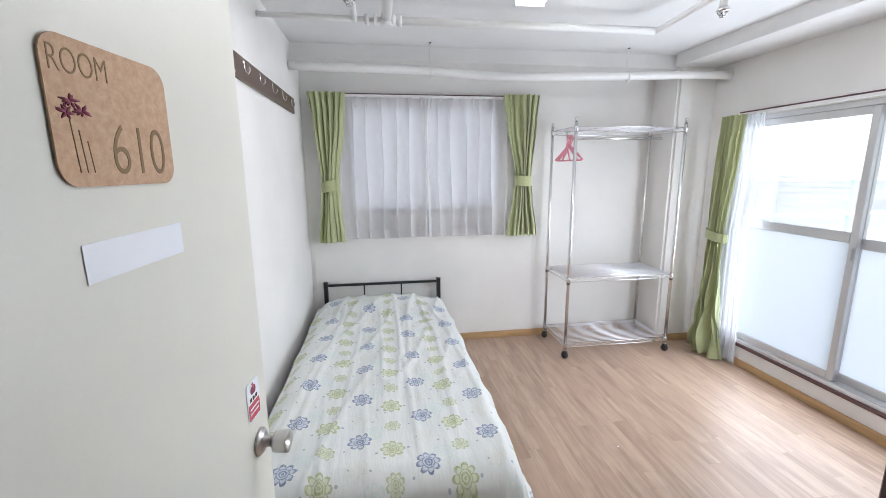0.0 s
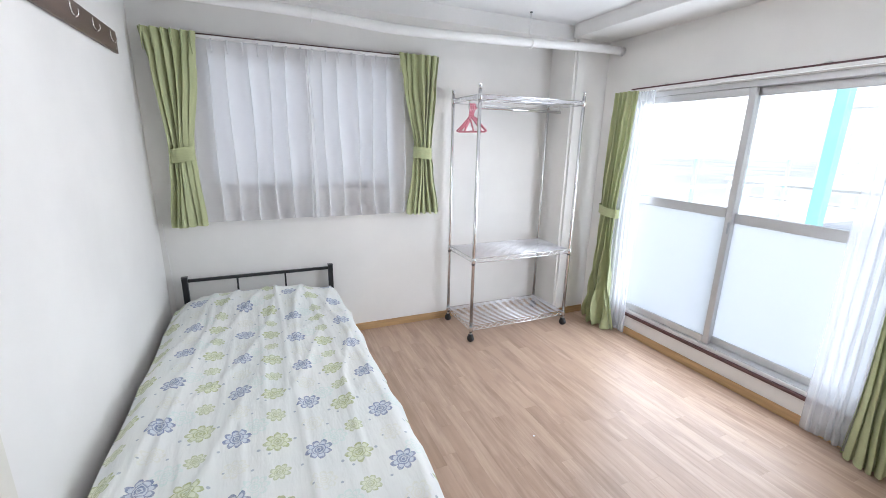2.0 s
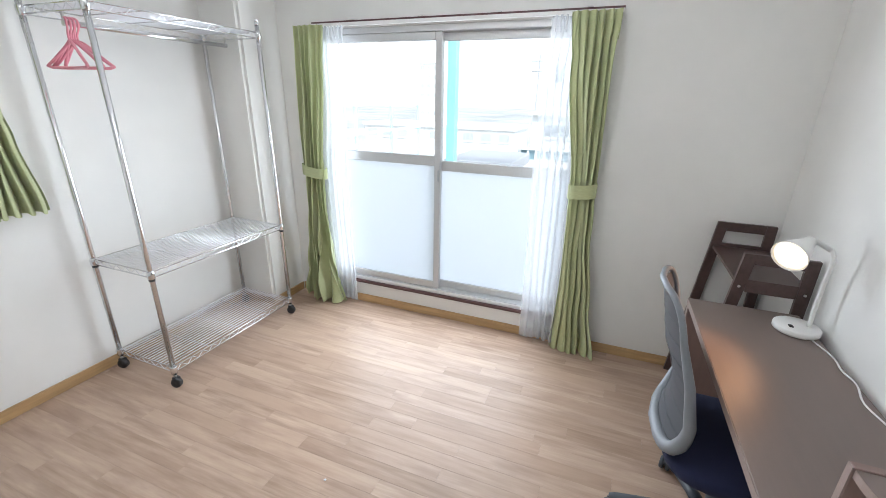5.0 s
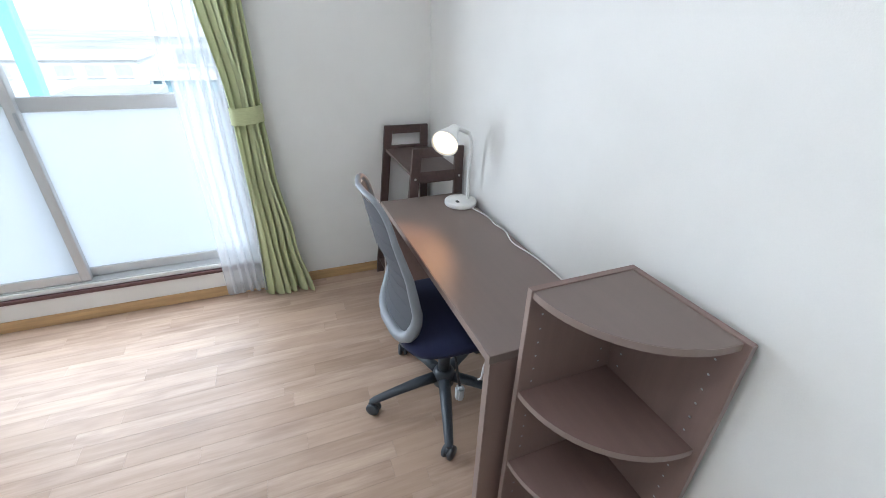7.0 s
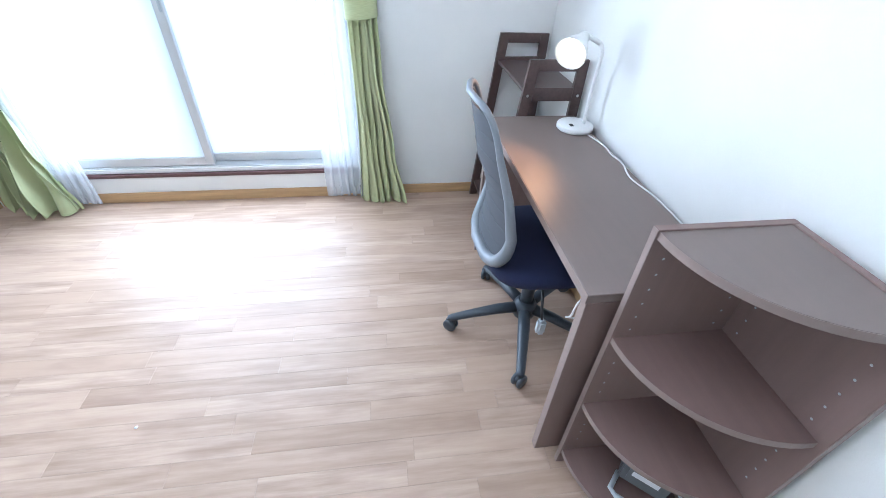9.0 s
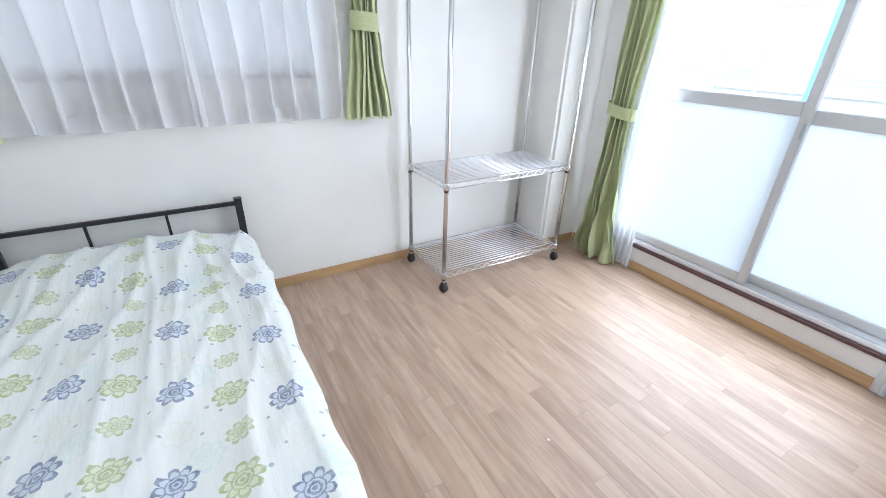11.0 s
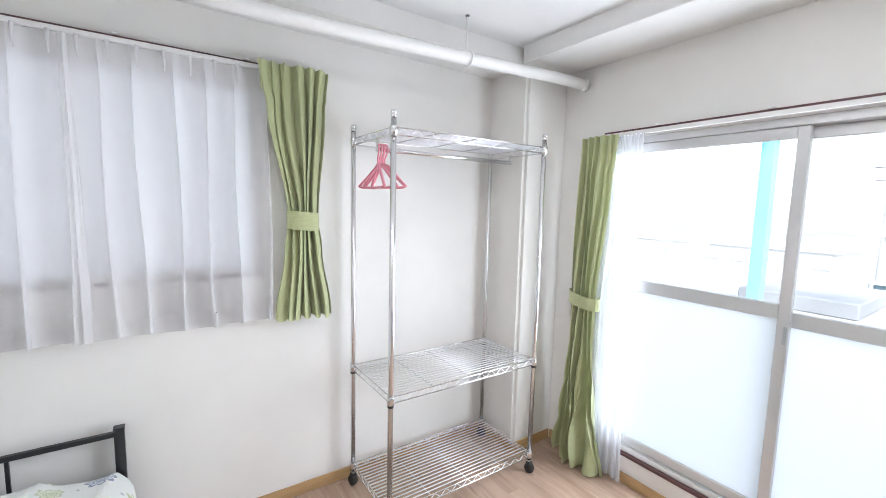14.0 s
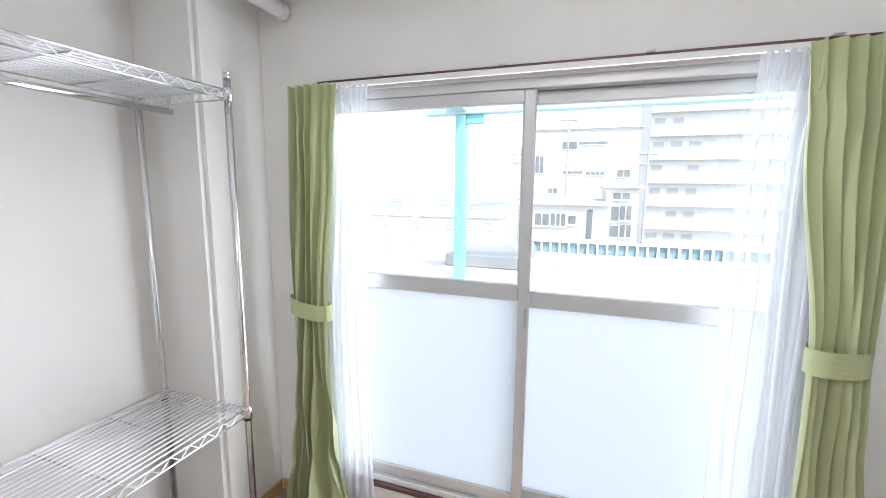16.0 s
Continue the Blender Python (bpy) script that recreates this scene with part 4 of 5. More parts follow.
def bedspread():
    """One printed sheet over mattress and pillow, hanging at the foot and the open side."""
    bm = bmesh.new()
    uvl = bm.loops.layers.uv.new("uv")
    x0, x1, yf, yh = 0.055, 1.10, 1.10, 3.262
    side, foot = 0.27, 0.34
    nu, nv = 110, 170
    W, L = (x1 - x0) + side, (yh - yf) + foot
    rows = []
    for j in range(nv + 1):
        d = j / nv * L                       # from the head end
        row = []
        for i in range(nu + 1):
            w = i / nu * W                   # from the wall side
            # profile along the bed
            y = yh - min(d, yh - yf)
            over_f = max(0.0, d - (yh - yf))
            x = x0 + min(w, x1 - x0)
            over_s = max(0.0, w - (x1 - x0))
            pil = math.exp(-(abs(y - 3.06) / 0.22) ** 3) * math.exp(-(abs(x - 0.56) / 0.42) ** 4)
            z = 0.452 + 0.07 * pil
            # rounded shoulders of the mattress
            rs = 0.055
            ds = x1 - x
            if ds < rs:
                z -= rs - math.sqrt(max(0.0, rs * rs - (rs - ds) ** 2))
            df = y - yf
            rf = 0.13
            if df < rf:
                z -= rf - math.sqrt(max(0.0, rf * rf - (rf - df) ** 2))
            dl = x - x0
            z -= 0.05 * math.exp(-(dl / 0.05) ** 2)
            dh = yh - y
            z -= 0.03 * math.exp(-(dh / 0.05) ** 2)
            if over_s:
                z -= over_s
                x += 0.012 + 0.010 * over_s / side * (1 + math.sin(d * 7.0 + 1.0)) + 0.004 * math.sin(d * 17.0) + 0.085 * over_s / side * math.exp(-((y - yf) / 0.45) ** 2)
            if over_f:
                z -= over_f
                y -= 0.006 + 0.30 * over_f + 0.016 * math.sin(w * 17.0 + 0.6) * over_f / foot
            z = max(z, 0.06)
            # long soft wrinkles, mostly running down the bed
            n1 = noise.noise(Vector((w * 7.0 + d * 0.9, d * 1.1, 3.0)))
            n2 = noise.noise(Vector((w * 17.0 - d * 2.0, d * 2.6, 9.0)))
            ridge = (1 - abs(noise.noise(Vector((w * 5.0 + d * 1.3, d * 0.8, 5.0))))) ** 8
            amp = 0.007 * n1 + 0.0035 * n2 + 0.018 * ridge - 0.007
            crease = math.exp(-((w - 0.60 - 0.035 * math.sin(d * 2.1)) / 0.008) ** 2) * (0.5 + 0.5 * math.sin(d * 1.7 + 0.8))
            # sharp tension creases, drawn from the pillow towards the foot
            for w0, lean, d0, run, high, wide in CREASES:
                u = (w - w0 - lean * (d - d0)) / wide
                if abs(u) < 3:
                    crease += high * math.exp(-u * u) * math.exp(-((d - d0) / run) ** 4)
            z += amp + 0.014 * crease
            if over_s or over_f:
                x += amp * (0.7 if over_s else 0.0)
                y -= amp * (1.5 if over_f else 0.0)
            if over_s and over_f:
                x -= 0.35 * min(over_s, over_f)
            row.append((Vector((max(x, 0.012), y, z)), (w, d)))
        rows.append(row)
    bm.free()
    s = thing("bedspread", (0.57, 2.2, 0.45), "white cotton bedspread printed with blue and green flowers, lightly creased", "bedspread")
    iu = int(round((x1 - x0) / W * nu))
    jv = int(round((yh - yf) / L * nv))
    for nm, j0, j1, i0, i1 in (("top", 0, jv, 0, iu), ("side_drop", 0, nv, iu, nu), ("foot_drop", jv, nv, 0, iu)):
        bm = bmesh.new()
        uvl = bm.loops.layers.uv.new("uv")
        g = [[bm.verts.new(rows[j][i][0]) for i in range(i0, i1 + 1)] for j in range(j0, j1 + 1)]
        for j in range(j1 - j0):
            for i in range(i1 - i0):
                f = bm.faces.new((g[j][i], g[j][i + 1], g[j + 1][i + 1], g[j + 1][i]))
                f.smooth = True
                for l, (dj, di) in zip(f.loops, ((0, 0), (0, 1), (1, 1), (1, 0))):
                    l[uvl].uv = rows[j0 + j + dj][i0 + i + di][1]
        part(nm, bm, M["print"], s)


bedspread()


# ---- chrome wire rack ----
def wire_rack():
    r = thing("wire_rack", (2.5, 3.05, 0), "chrome wire clothes rack on black casters", "rack")
    xa, xb, ya, yb = 2.052, 2.948, 2.838, 3.275
    for x, y in ((xa, ya), (xb, ya), (xa, yb), (xb, yb)):
        po = part("post", swept([(x, y, 0.075), (x, y, 1.88)], 0.0125, 14), M["chrome"], r)
        part("post_cap", lathed([(0.0128, 0), (0.0128, 0.012), (0.011, 0.013), (0.011, 0.016), (0.0128, 0.017), (0.0128, 0.026), (0.009, 0.031)], (x, y, 1.878), (0, 0, 1), 14), M["chrome"], po)
        for z in (0.665,):
            part("joint_ring", lathed([(0.0135, 0), (0.0145, 0.003), (0.0145, 0.012), (0.0135, 0.015)], (x, y, z - 0.04), (0, 0, 1), 14), M["black"], po, "black joint ring")
        c = part("caster", swept([(x, y, 0.078), (x, y, 0.05)], 0.008, 8), M["steel"], r)
        part("fork", boxed(x - 0.016, x + 0.016, y - 0.017, y + 0.013, 0.044, 0.060, 0.003), M["black"], c)
        part("wheel", lathed([(0.006, -0.014), (0.026, -0.013), (0.028, -0.008), (0.028, 0.008), (0.026, 0.013), (0.006, 0.014)], (x - 0.004, y - 0.008, 0.0285), (1, 0.35, 0), 18), M["rubber"], c, "black rubber wheel")
    wire_me = None
    cross_me = None
    for z, n in ((1.84, 15), (0.672, 17), (0.118, 17)):
        s = part("shelf", sweep(sweep(bmesh.new(), [(xa + 0.013, ya, z), (xb - 0.013, ya, z), (xb, ya + 0.013, z), (xb, yb - 0.013, z), (xb - 0.013, yb, z), (xa + 0.013, yb, z), (xa, yb - 0.013, z), (xa, ya + 0.013, z)], 0.0032, 6, True),
                          [(xa + 0.013, ya, z - 0.03), (xb - 0.013, ya, z - 0.03), (xb, ya + 0.013, z - 0.03), (xb, yb - 0.013, z - 0.03), (xb - 0.013, yb, z - 0.03), (xa + 0.013, yb, z - 0.03), (xa, yb - 0.013, z - 0.03), (xa, ya + 0.013, z - 0.03)], 0.0032, 6, True), M["chrome"], r)
        # zigzag truss between the two rims
        for p, q, nm in (((xa, ya), (xb, ya), 26), ((xa, yb), (xb, yb), 26), ((xa, ya), (xa, yb), 12), ((xb, ya), (xb, yb), 12)):
            pts = []
            for k in range(nm + 1):
                t = 0.015 + 0.97 * k / nm
                pts.append((p[0] + (q[0] - p[0]) * t, p[1] + (q[1] - p[1]) * t, z - (0.0 if k % 2 else 0.03)))
            part("truss", swept(pts, 0.0024, 5), M["wire"], s)
        for k in range(n):
            y = ya + (yb - ya) * (k + 1) / (n + 1)
            if wire_me is None:
                bm = swept([(xa, 0, 0), (xb, 0, 0)], 0.0031, 6)
                wire_me = bpy.data.meshes.new("wire")
                bm.to_mesh(wire_me)
                bm.free()
                wire_me.materials.append(M["wire"])
            ob = new("wire", wire_me)
            ob.parent = s
            ob.location = Vector((0, y, z + 0.0035)) - origin(s)
        for k in range(3):
            x = xa + (xb - xa) * (k + 1) / 4
            if cross_me is None:
                bm = swept([(0, ya, 0), (0, yb, 0)], 0.003, 6)
                cross_me = bpy.data.meshes.new("cross_wire")
                bm.to_mesh(cross_me)
                bm.free()
                cross_me.materials.append(M["chrome"])
            ob = new("cross_wire", cross_me)
            ob.parent = s
            ob.location = Vector((x, 0, z - 0.002)) - origin(s)
        for x, y in ((xa, ya), (xb, ya), (xa, yb), (xb, yb)):
            part("sleeve", lathed([(0.013, -0.036), (0.0165, -0.034), (0.0175, 0.002), (0.0165, 0.004), (0.013, 0.005)], (x, y, z), (0, 0, 1), 14), M["chrome"], s)
    bar = part("hanging_rail", swept([(xa + 0.012, 3.03, 1.768), (xb - 0.06, 3.03, 1.768)], 0.011, 12), M["chrome"], r)
    for x in (xa + 0.018, xb - 0.065):
        part("rail_bracket", swept([(x, 3.03, 1.765), (x, 3.03, 1.812)], 0.006, 8), M["steel"], bar)


wire_rack()


def hangers():
    first = None
    for k, (x, turn) in enumerate(((2.072, -14), (2.080, 6), (2.089, 20), (2.097, -4), (2.106, 14))):
        if first is None:
            h = thing("clothes_hanger", (x, 3.03, 1.765), "pink plastic clothes hanger on the rack rail", "clothes hanger", "pink hangers")
            hook = [(x, 3.03 + 0.02 * math.cos(q), 1.772 + 0.019 * math.sin(q)) for q in (radians(d) for d in (-30, 10, 50, 90, 130, 170))] + [(x, 3.014, 1.752), (x, 3.03, 1.725), (x, 3.03, 1.705)]
            part("hook", swept(smooth_path(hook, 3), 0.0042, 7), M["pink"], h)
            for sg in (1, -1):
                part("body", swept(smooth_path([(x, 3.03, 1.702), (x, 3.03 + sg * 0.03, 1.69), (x, 3.03 + sg * 0.105, 1.632), (x, 3.03 + sg * 0.147, 1.602)], 4), [0.0068] * 12 + [0.006], 8, False, 0.8), M["pink"], h)
            part("bar", swept([(x, 2.884, 1.603), (x, 2.905, 1.596), (x, 3.155, 1.596), (x, 3.176, 1.603)], 0.006, 8), M["pink"], h)
            h.rotation_euler = (0, 0, radians(turn))
            first = h
        else:
            copy_thing(first, pose(x, 3.03, 1.765, 0, 0, turn))


hangers()


# ---- desk wall ----
def desk():
    d = thing("desk", (2.2, 0.24, 0), "dark espresso desk standing along the wall", "desk")
    x0, x1, y0, y1 = 1.655, 2.738, 0.034, 0.425
    part("top", boxed(x0, x1, y0, y1, 0.685, 0.712, 0.0015), M["espresso_top"], d)
    part("front_edge", boxed(x0, x1, y1 + 0.0005, y1 + 0.002, 0.686, 0.711), M["edge"], d, "lighter edge band")
    for a, b in ((x0, x0 + 0.026), (x1 - 0.026, x1)):
        s = part("side_panel", boxed(a, b, y0, y1 - 0.004, 0.0, 0.6845, 0.001), M["espresso_y"], d)
        part("edge_band", boxed(a, b, y1 - 0.0035, y1 - 0.001, 0.0, 0.684), M["edge"], s)
    part("back_panel", boxed(x0 + 0.027, x1 - 0.027, y0, y0 + 0.014, 0.36, 0.684), M["espresso"], d)


desk()


def quarter(cx, cy, r, z0, z1, n=18):
    """A quarter disc with its right angle at (cx, cy), reaching to -x and +y."""
    bm = bmesh.new()
    lo = [(cx, cy)] + [(cx - r * math.cos(a), cy + r * math.sin(a)) for a in (math.pi / 2 * k / n for k in range(n + 1))]
    a = [bm.verts.new((x, y, z0)) for x, y in lo]
    b = [bm.verts.new((x, y, z1)) for x, y in lo]
    bm.faces.new(a[::-1])
    bm.faces.new(b)
    for k in range(len(lo)):
        j = (k + 1) % len(lo)
        bm.faces.new((a[k], a[j], b[j], b[k]))
    return bm


def arc_band(cx, cy, r, z0, z1, n=18, t=0.0015):
    bm = bmesh.new()
    ring = []
    for k in range(n + 1):
        a = math.pi / 2 * k / n
        c, s = math.cos(a), math.sin(a)
        ring.append([bm.verts.new((cx - q * c, cy + q * s, z)) for q, z in ((r + 0.0004, z0), (r + t, z0), (r + t, z1), (r + 0.0004, z1))])
    for p, q in zip(ring, ring[1:]):
        for i in range(4):
            bm.faces.new((p[i], p[(i + 1) % 4], q[(i + 1) % 4], q[i]))
    bm.faces.new(ring[0])
    bm.faces.new(ring[-1][::-1])
    return bm


def corner_shelf():
    c = thing("corner_shelf", (1.5, 0.18, 0), "dark brown quarter-round corner shelf unit beside the desk", "shelf")
    cx, cy, r = 1.605, YF + 0.028, 0.278
    part("side_panel", boxed(1.6055, 1.622, YF + 0.011, 0.365, 0.0, 0.9265, 0.001), M["espresso_y"], c)
    part("side_panel", boxed(1.312, 1.605, YF + 0.011, YF + 0.0275, 0.0, 0.9265, 0.001), M["espresso_y"], c)
    part("edge_band", boxed(1.606, 1.6215, 0.3652, 0.367, 0.0, 0.925), M["edge"], c)
    part("edge_band", boxed(1.3105, 1.3118, YF + 0.0115, YF + 0.027, 0.0, 0.925), M["edge"], c)
    for z, nm in ((0.905, "top"), (0.600, "shelf"), (0.325, "shelf"), (0.062, "bottom")):
        s = part(nm, quarter(cx, cy, r, z, z + 0.018), M["espresso_top" if nm == "top" else "espresso_shaded"], c)
        part("rim", arc_band(cx, cy, r, z + 0.0005, z + 0.0175), M["edge"], s, "lighter edge band")
    part("plinth", quarter(cx, cy, r - 0.03, 0.0, 0.0615), M["espresso"], c)
    # rows of peg holes with pale rims
    shared = {}
    for axis in ((-1, 0, 0), (0, 1, 0)):
        bm = lathed([(0.001, 0), (0.0028, 0.0003), (0.0015, 0.0008)], (0, 0, 0), axis, 8)
        me = bpy.data.meshes.new("peg_hole")
        bm.to_mesh(me)
        bm.free()
        me.materials.append(M["lightgrey"])
        shared[axis] = me
    for col in range(4):
        for k in range(19):
            z = 0.14 + 0.042 * k
            if any(abs(z - q) < 0.03 for q in (0.610, 0.335, 0.914)):
                continue
            if col < 2:
                axis, p = (-1, 0, 0), (1.6055, cy + (0.245 if col else 0.035), z)
            else:
                axis, p = (0, 1, 0), (cx - (0.245 if col == 3 else 0.035), YF + 0.0275, z)
            ob = new("peg_hole", shared[axis])
            ob.parent = c
            ob.location = Vector(p) - origin(c)


corner_shelf()


def router():
    r = thing("network_box", (1.46, 0.19, 0.081), "small dark network box with a white label on the lowest shelf", "router")
    m = Matrix.Translation((1.478, 0.175, 0.081)) @ Matrix.Rotation(radians(48), 4, "Z")

    def P(bm):
        bm.transform(m)
        return bm
    part("case", P(boxed(-0.065, 0.065, -0.032, 0.022, 0.018, 0.150, 0.006, 2)), M["grey"], r)
    part("face", P(boxed(-0.048, 0.048, 0.0225, 0.028, 0.045, 0.140, 0.004, 2)), M["grey"], r)
    part("label", P(boxed(-0.036, 0.036, 0.0284, 0.029, 0.074, 0.096)), M["paper"], r, "white paper label")
    part("foot", P(sweep(bmesh.new(), [(-0.062, 0.0, 0.008), (-0.068, 0.06, 0.008), (-0.05, 0.072, 0.008), (0.05, 0.072, 0.008), (0.068, 0.06, 0.008), (0.062, 0.0, 0.008)], 0.0075, 8)), M["lightgrey"], r, "light grey stand")
    single("network_cable", swept(smooth_path([(1.405, 0.135, 0.185), (1.375, 0.135, 0.20), (1.345, 0.155, 0.17), (1.335, 0.19, 0.09), (1.30, 0.21, 0.012), (1.24, 0.16, 0.008), (1.19, 0.13, 0.008), (1.12, 0.17, 0.008)], 6), 0.0035, 6), M["plastic"], "white cable trailing from the network box to the floor", "cable")


router()


def outlet(x, z, label):
    yw = wall_y(x)
    o = thing("wall_outlet", (x, yw, z), label, "outlet", "wall outlets")
    part("plate", boxed(x - 0.036, x + 0.036, yw + 0.0008, yw + 0.008, z - 0.06, z + 0.06, 0.003, 2), M["cream"], o)
    part("insert", boxed(x - 0.014, x + 0.014, yw + 0.0082, yw + 0.0105, z - 0.042, z + 0.042, 0.002), M["cream"], o)
    part("jack", lathed([(0.001, 0), (0.006, 0.0005), (0.005, 0.002)], (x, yw + 0.0105, z + 0.018), (0, 1, 0), 12), M["grey"], o)
    return o


outlet(1.235, 0.29, "yellowed plastic wall outlet with a white plug")
outlet(1.13, 0.285, "yellowed plastic wall outlet with a black adapter")
single("plug", boxed(1.222, 1.248, YF + 0.011, YF + 0.045, 0.248, 0.272, 0.005, 2), M["plastic"], "white plug pushed into the wall outlet", "plug")
ad = thing("power_adapter", (1.137, YF + 0.03, 0.26), "black power adapter plugged into the wall outlet", "adapter")
part("body", boxed(1.140, 1.182, YF + 0.012, YF + 0.05, 0.222, 0.278, 0.006, 2), M["rubber"], ad)
part("label", boxed(1.150, 1.172, YF + 0.0503, YF + 0.0508, 0.236, 0.264), M["lightgrey"], ad, "light grey label")
part("cord", swept(smooth_path([(1.172, YF + 0.045, 0.272), (1.195, 0.125, 0.298), (1.235, 0.15, 0.27), (1.28, 0.18, 0.12), (1.30, 0.2, 0.006), (1.335, 0.235, 0.006)], 6), 0.0025, 6), M["rubber"], ad)


def ladder_shelf():
    l = thing("ladder_shelf", (3.03, 0.2, 0), "dark espresso leaning ladder shelf in the corner past the desk", "shelf")
    m = M["espresso"]
    yb = 0.002
    for x in (2.775, 3.285):
        f = part("side_frame", boxed(x, x + 0.02, yb, yb + 0.045, 0.0, 0.93, 0.002), m, l)
        # slanting front leg
        bm = bmesh.new()
        lo, hi = [], []
        for z, y in ((0.0, 0.302), (0.93, 0.212)):
            for dx, dy in ((0, 0), (0.02, 0), (0.02, 0.045), (0, 0.045)):
                (lo if z == 0 else hi).append(bm.verts.new((x + dx, y + dy, z)))
        bm.faces.new(lo[::-1])
        bm.faces.new(hi)
        for k in range(4):
            bm.faces.new((lo[k], lo[(k + 1) % 4], hi[(k + 1) % 4], hi[k]))
        part("slanting_leg", bm, m, f)
        for z0, z1, y1 in ((0.885, 0.93, 0.214), (0.762, 0.818, 0.224), (0.40, 0.45, 0.259), (0.06, 0.10, 0.292)):
            part("rung", boxed(x + 0.001, x + 0.019, yb + 0.0455, y1, z0, z1, 0.001), m, f)
        for y in (yb + 0.02, 0.248):
            part("screw", lathed([(0.001, 0), (0.006, 0.0005), (0.0055, 0.002), (0.002, 0.0025)], (x, y, 0.785), (-1, 0, 0), 12), M["steel"], f)
    for z, y1 in ((0.788, 0.258), (0.43, 0.294), (0.085, 0.328)):
        part("board", boxed(2.796, 3.284, yb + 0.002, y1, z, z + 0.016, 0.001), m, l)


ladder_shelf()


def desk_lamp():
    l = thing("desk_lamp", (2.585, 0.125, 0.713), "white desk lamp switched on, with a cone shade", "lamp")
    c = (2.592, 0.092)
    part("base", lathed([(0.02, 0.0), (0.070, 0.0005), (0.073, 0.004), (0.073, 0.018), (0.070, 0.022), (0.02, 0.024)], (c[0], c[1], 0.7128), (0, 0, 1), 32), M["plastic"], l)
    part("switch", boxed(c[0] - 0.035, c[0] - 0.015, c[1] + 0.02, c[1] + 0.034, 0.7365, 0.740, 0.001), M["rubber"], l, "black switch")
    part("arm", swept(smooth_path([(c[0] + 0.0, c[1] - 0.035, 0.735), (c[0] + 0.005, c[1] - 0.035, 0.85), (c[0] + 0.0, c[1] - 0.035, 0.93), (c[0] - 0.012, c[1] - 0.03, 1.0), (c[0] - 0.008, c[1] - 0.018, 1.04)], 5), 0.0075, 10), M["plastic"], l)
    aim = Vector((-0.68, 0.63, -0.33)).normalized()
    beam = Vector((-0.46, 0.72, -0.50)).normalized()
    tip = Vector((2.520, 0.208, 1.014)) - aim * 0.10
    s = part("shade", lathed([(0.012, -0.022), (0.020, -0.019), (0.024, 0.005), (0.034, 0.03), (0.050, 0.075), (0.058, 0.10), (0.056, 0.10), (0.048, 0.075), (0.031, 0.03), (0.018, 0.012)], tip, aim, 28), M["plastic"], l, "white cone shade")
    part("neck", swept([tip - aim * 0.020, tip - aim * 0.034, Vector((c[0] - 0.008, c[1] - 0.018, 1.035))], 0.009, 10), M["plastic"], l)
    part("bulb", lathed([(0.014, 0.02), (0.022, 0.035), (0.046, 0.078), (0.052, 0.090), (0.047, 0.099), (0.030, 0.106), (0.010, 0.109)], tip, aim, 28), M["bulb_glow"], s, "glowing warm reflector bulb")
    lp = bpy.data.lights.new("desk_lamp_light", "SPOT")
    lp.energy, lp.color, lp.spot_size, lp.spot_blend, lp.shadow_soft_size = LAMP, (1.0, 0.47, 0.19), radians(88), 1.0, 0.04
    ob = new("desk_lamp_light", lp)
    ob.matrix_world = look(tip + aim * 0.125, tip + aim * 0.125 + beam)
    single("lamp_cord", swept(smooth_path([(2.52, 0.065, 0.717), (2.42, 0.042, 0.716), (2.33, 0.055, 0.722), (2.27, 0.040, 0.716), (2.17, 0.062, 0.716), (2.06, 0.045, 0.716), (1.95, 0.042, 0.716), (1.75, 0.048, 0.716)], 6), 0.0027, 7), M["plastic"], "white lamp cord lying along the back of the desk", "cord")


desk_lamp()


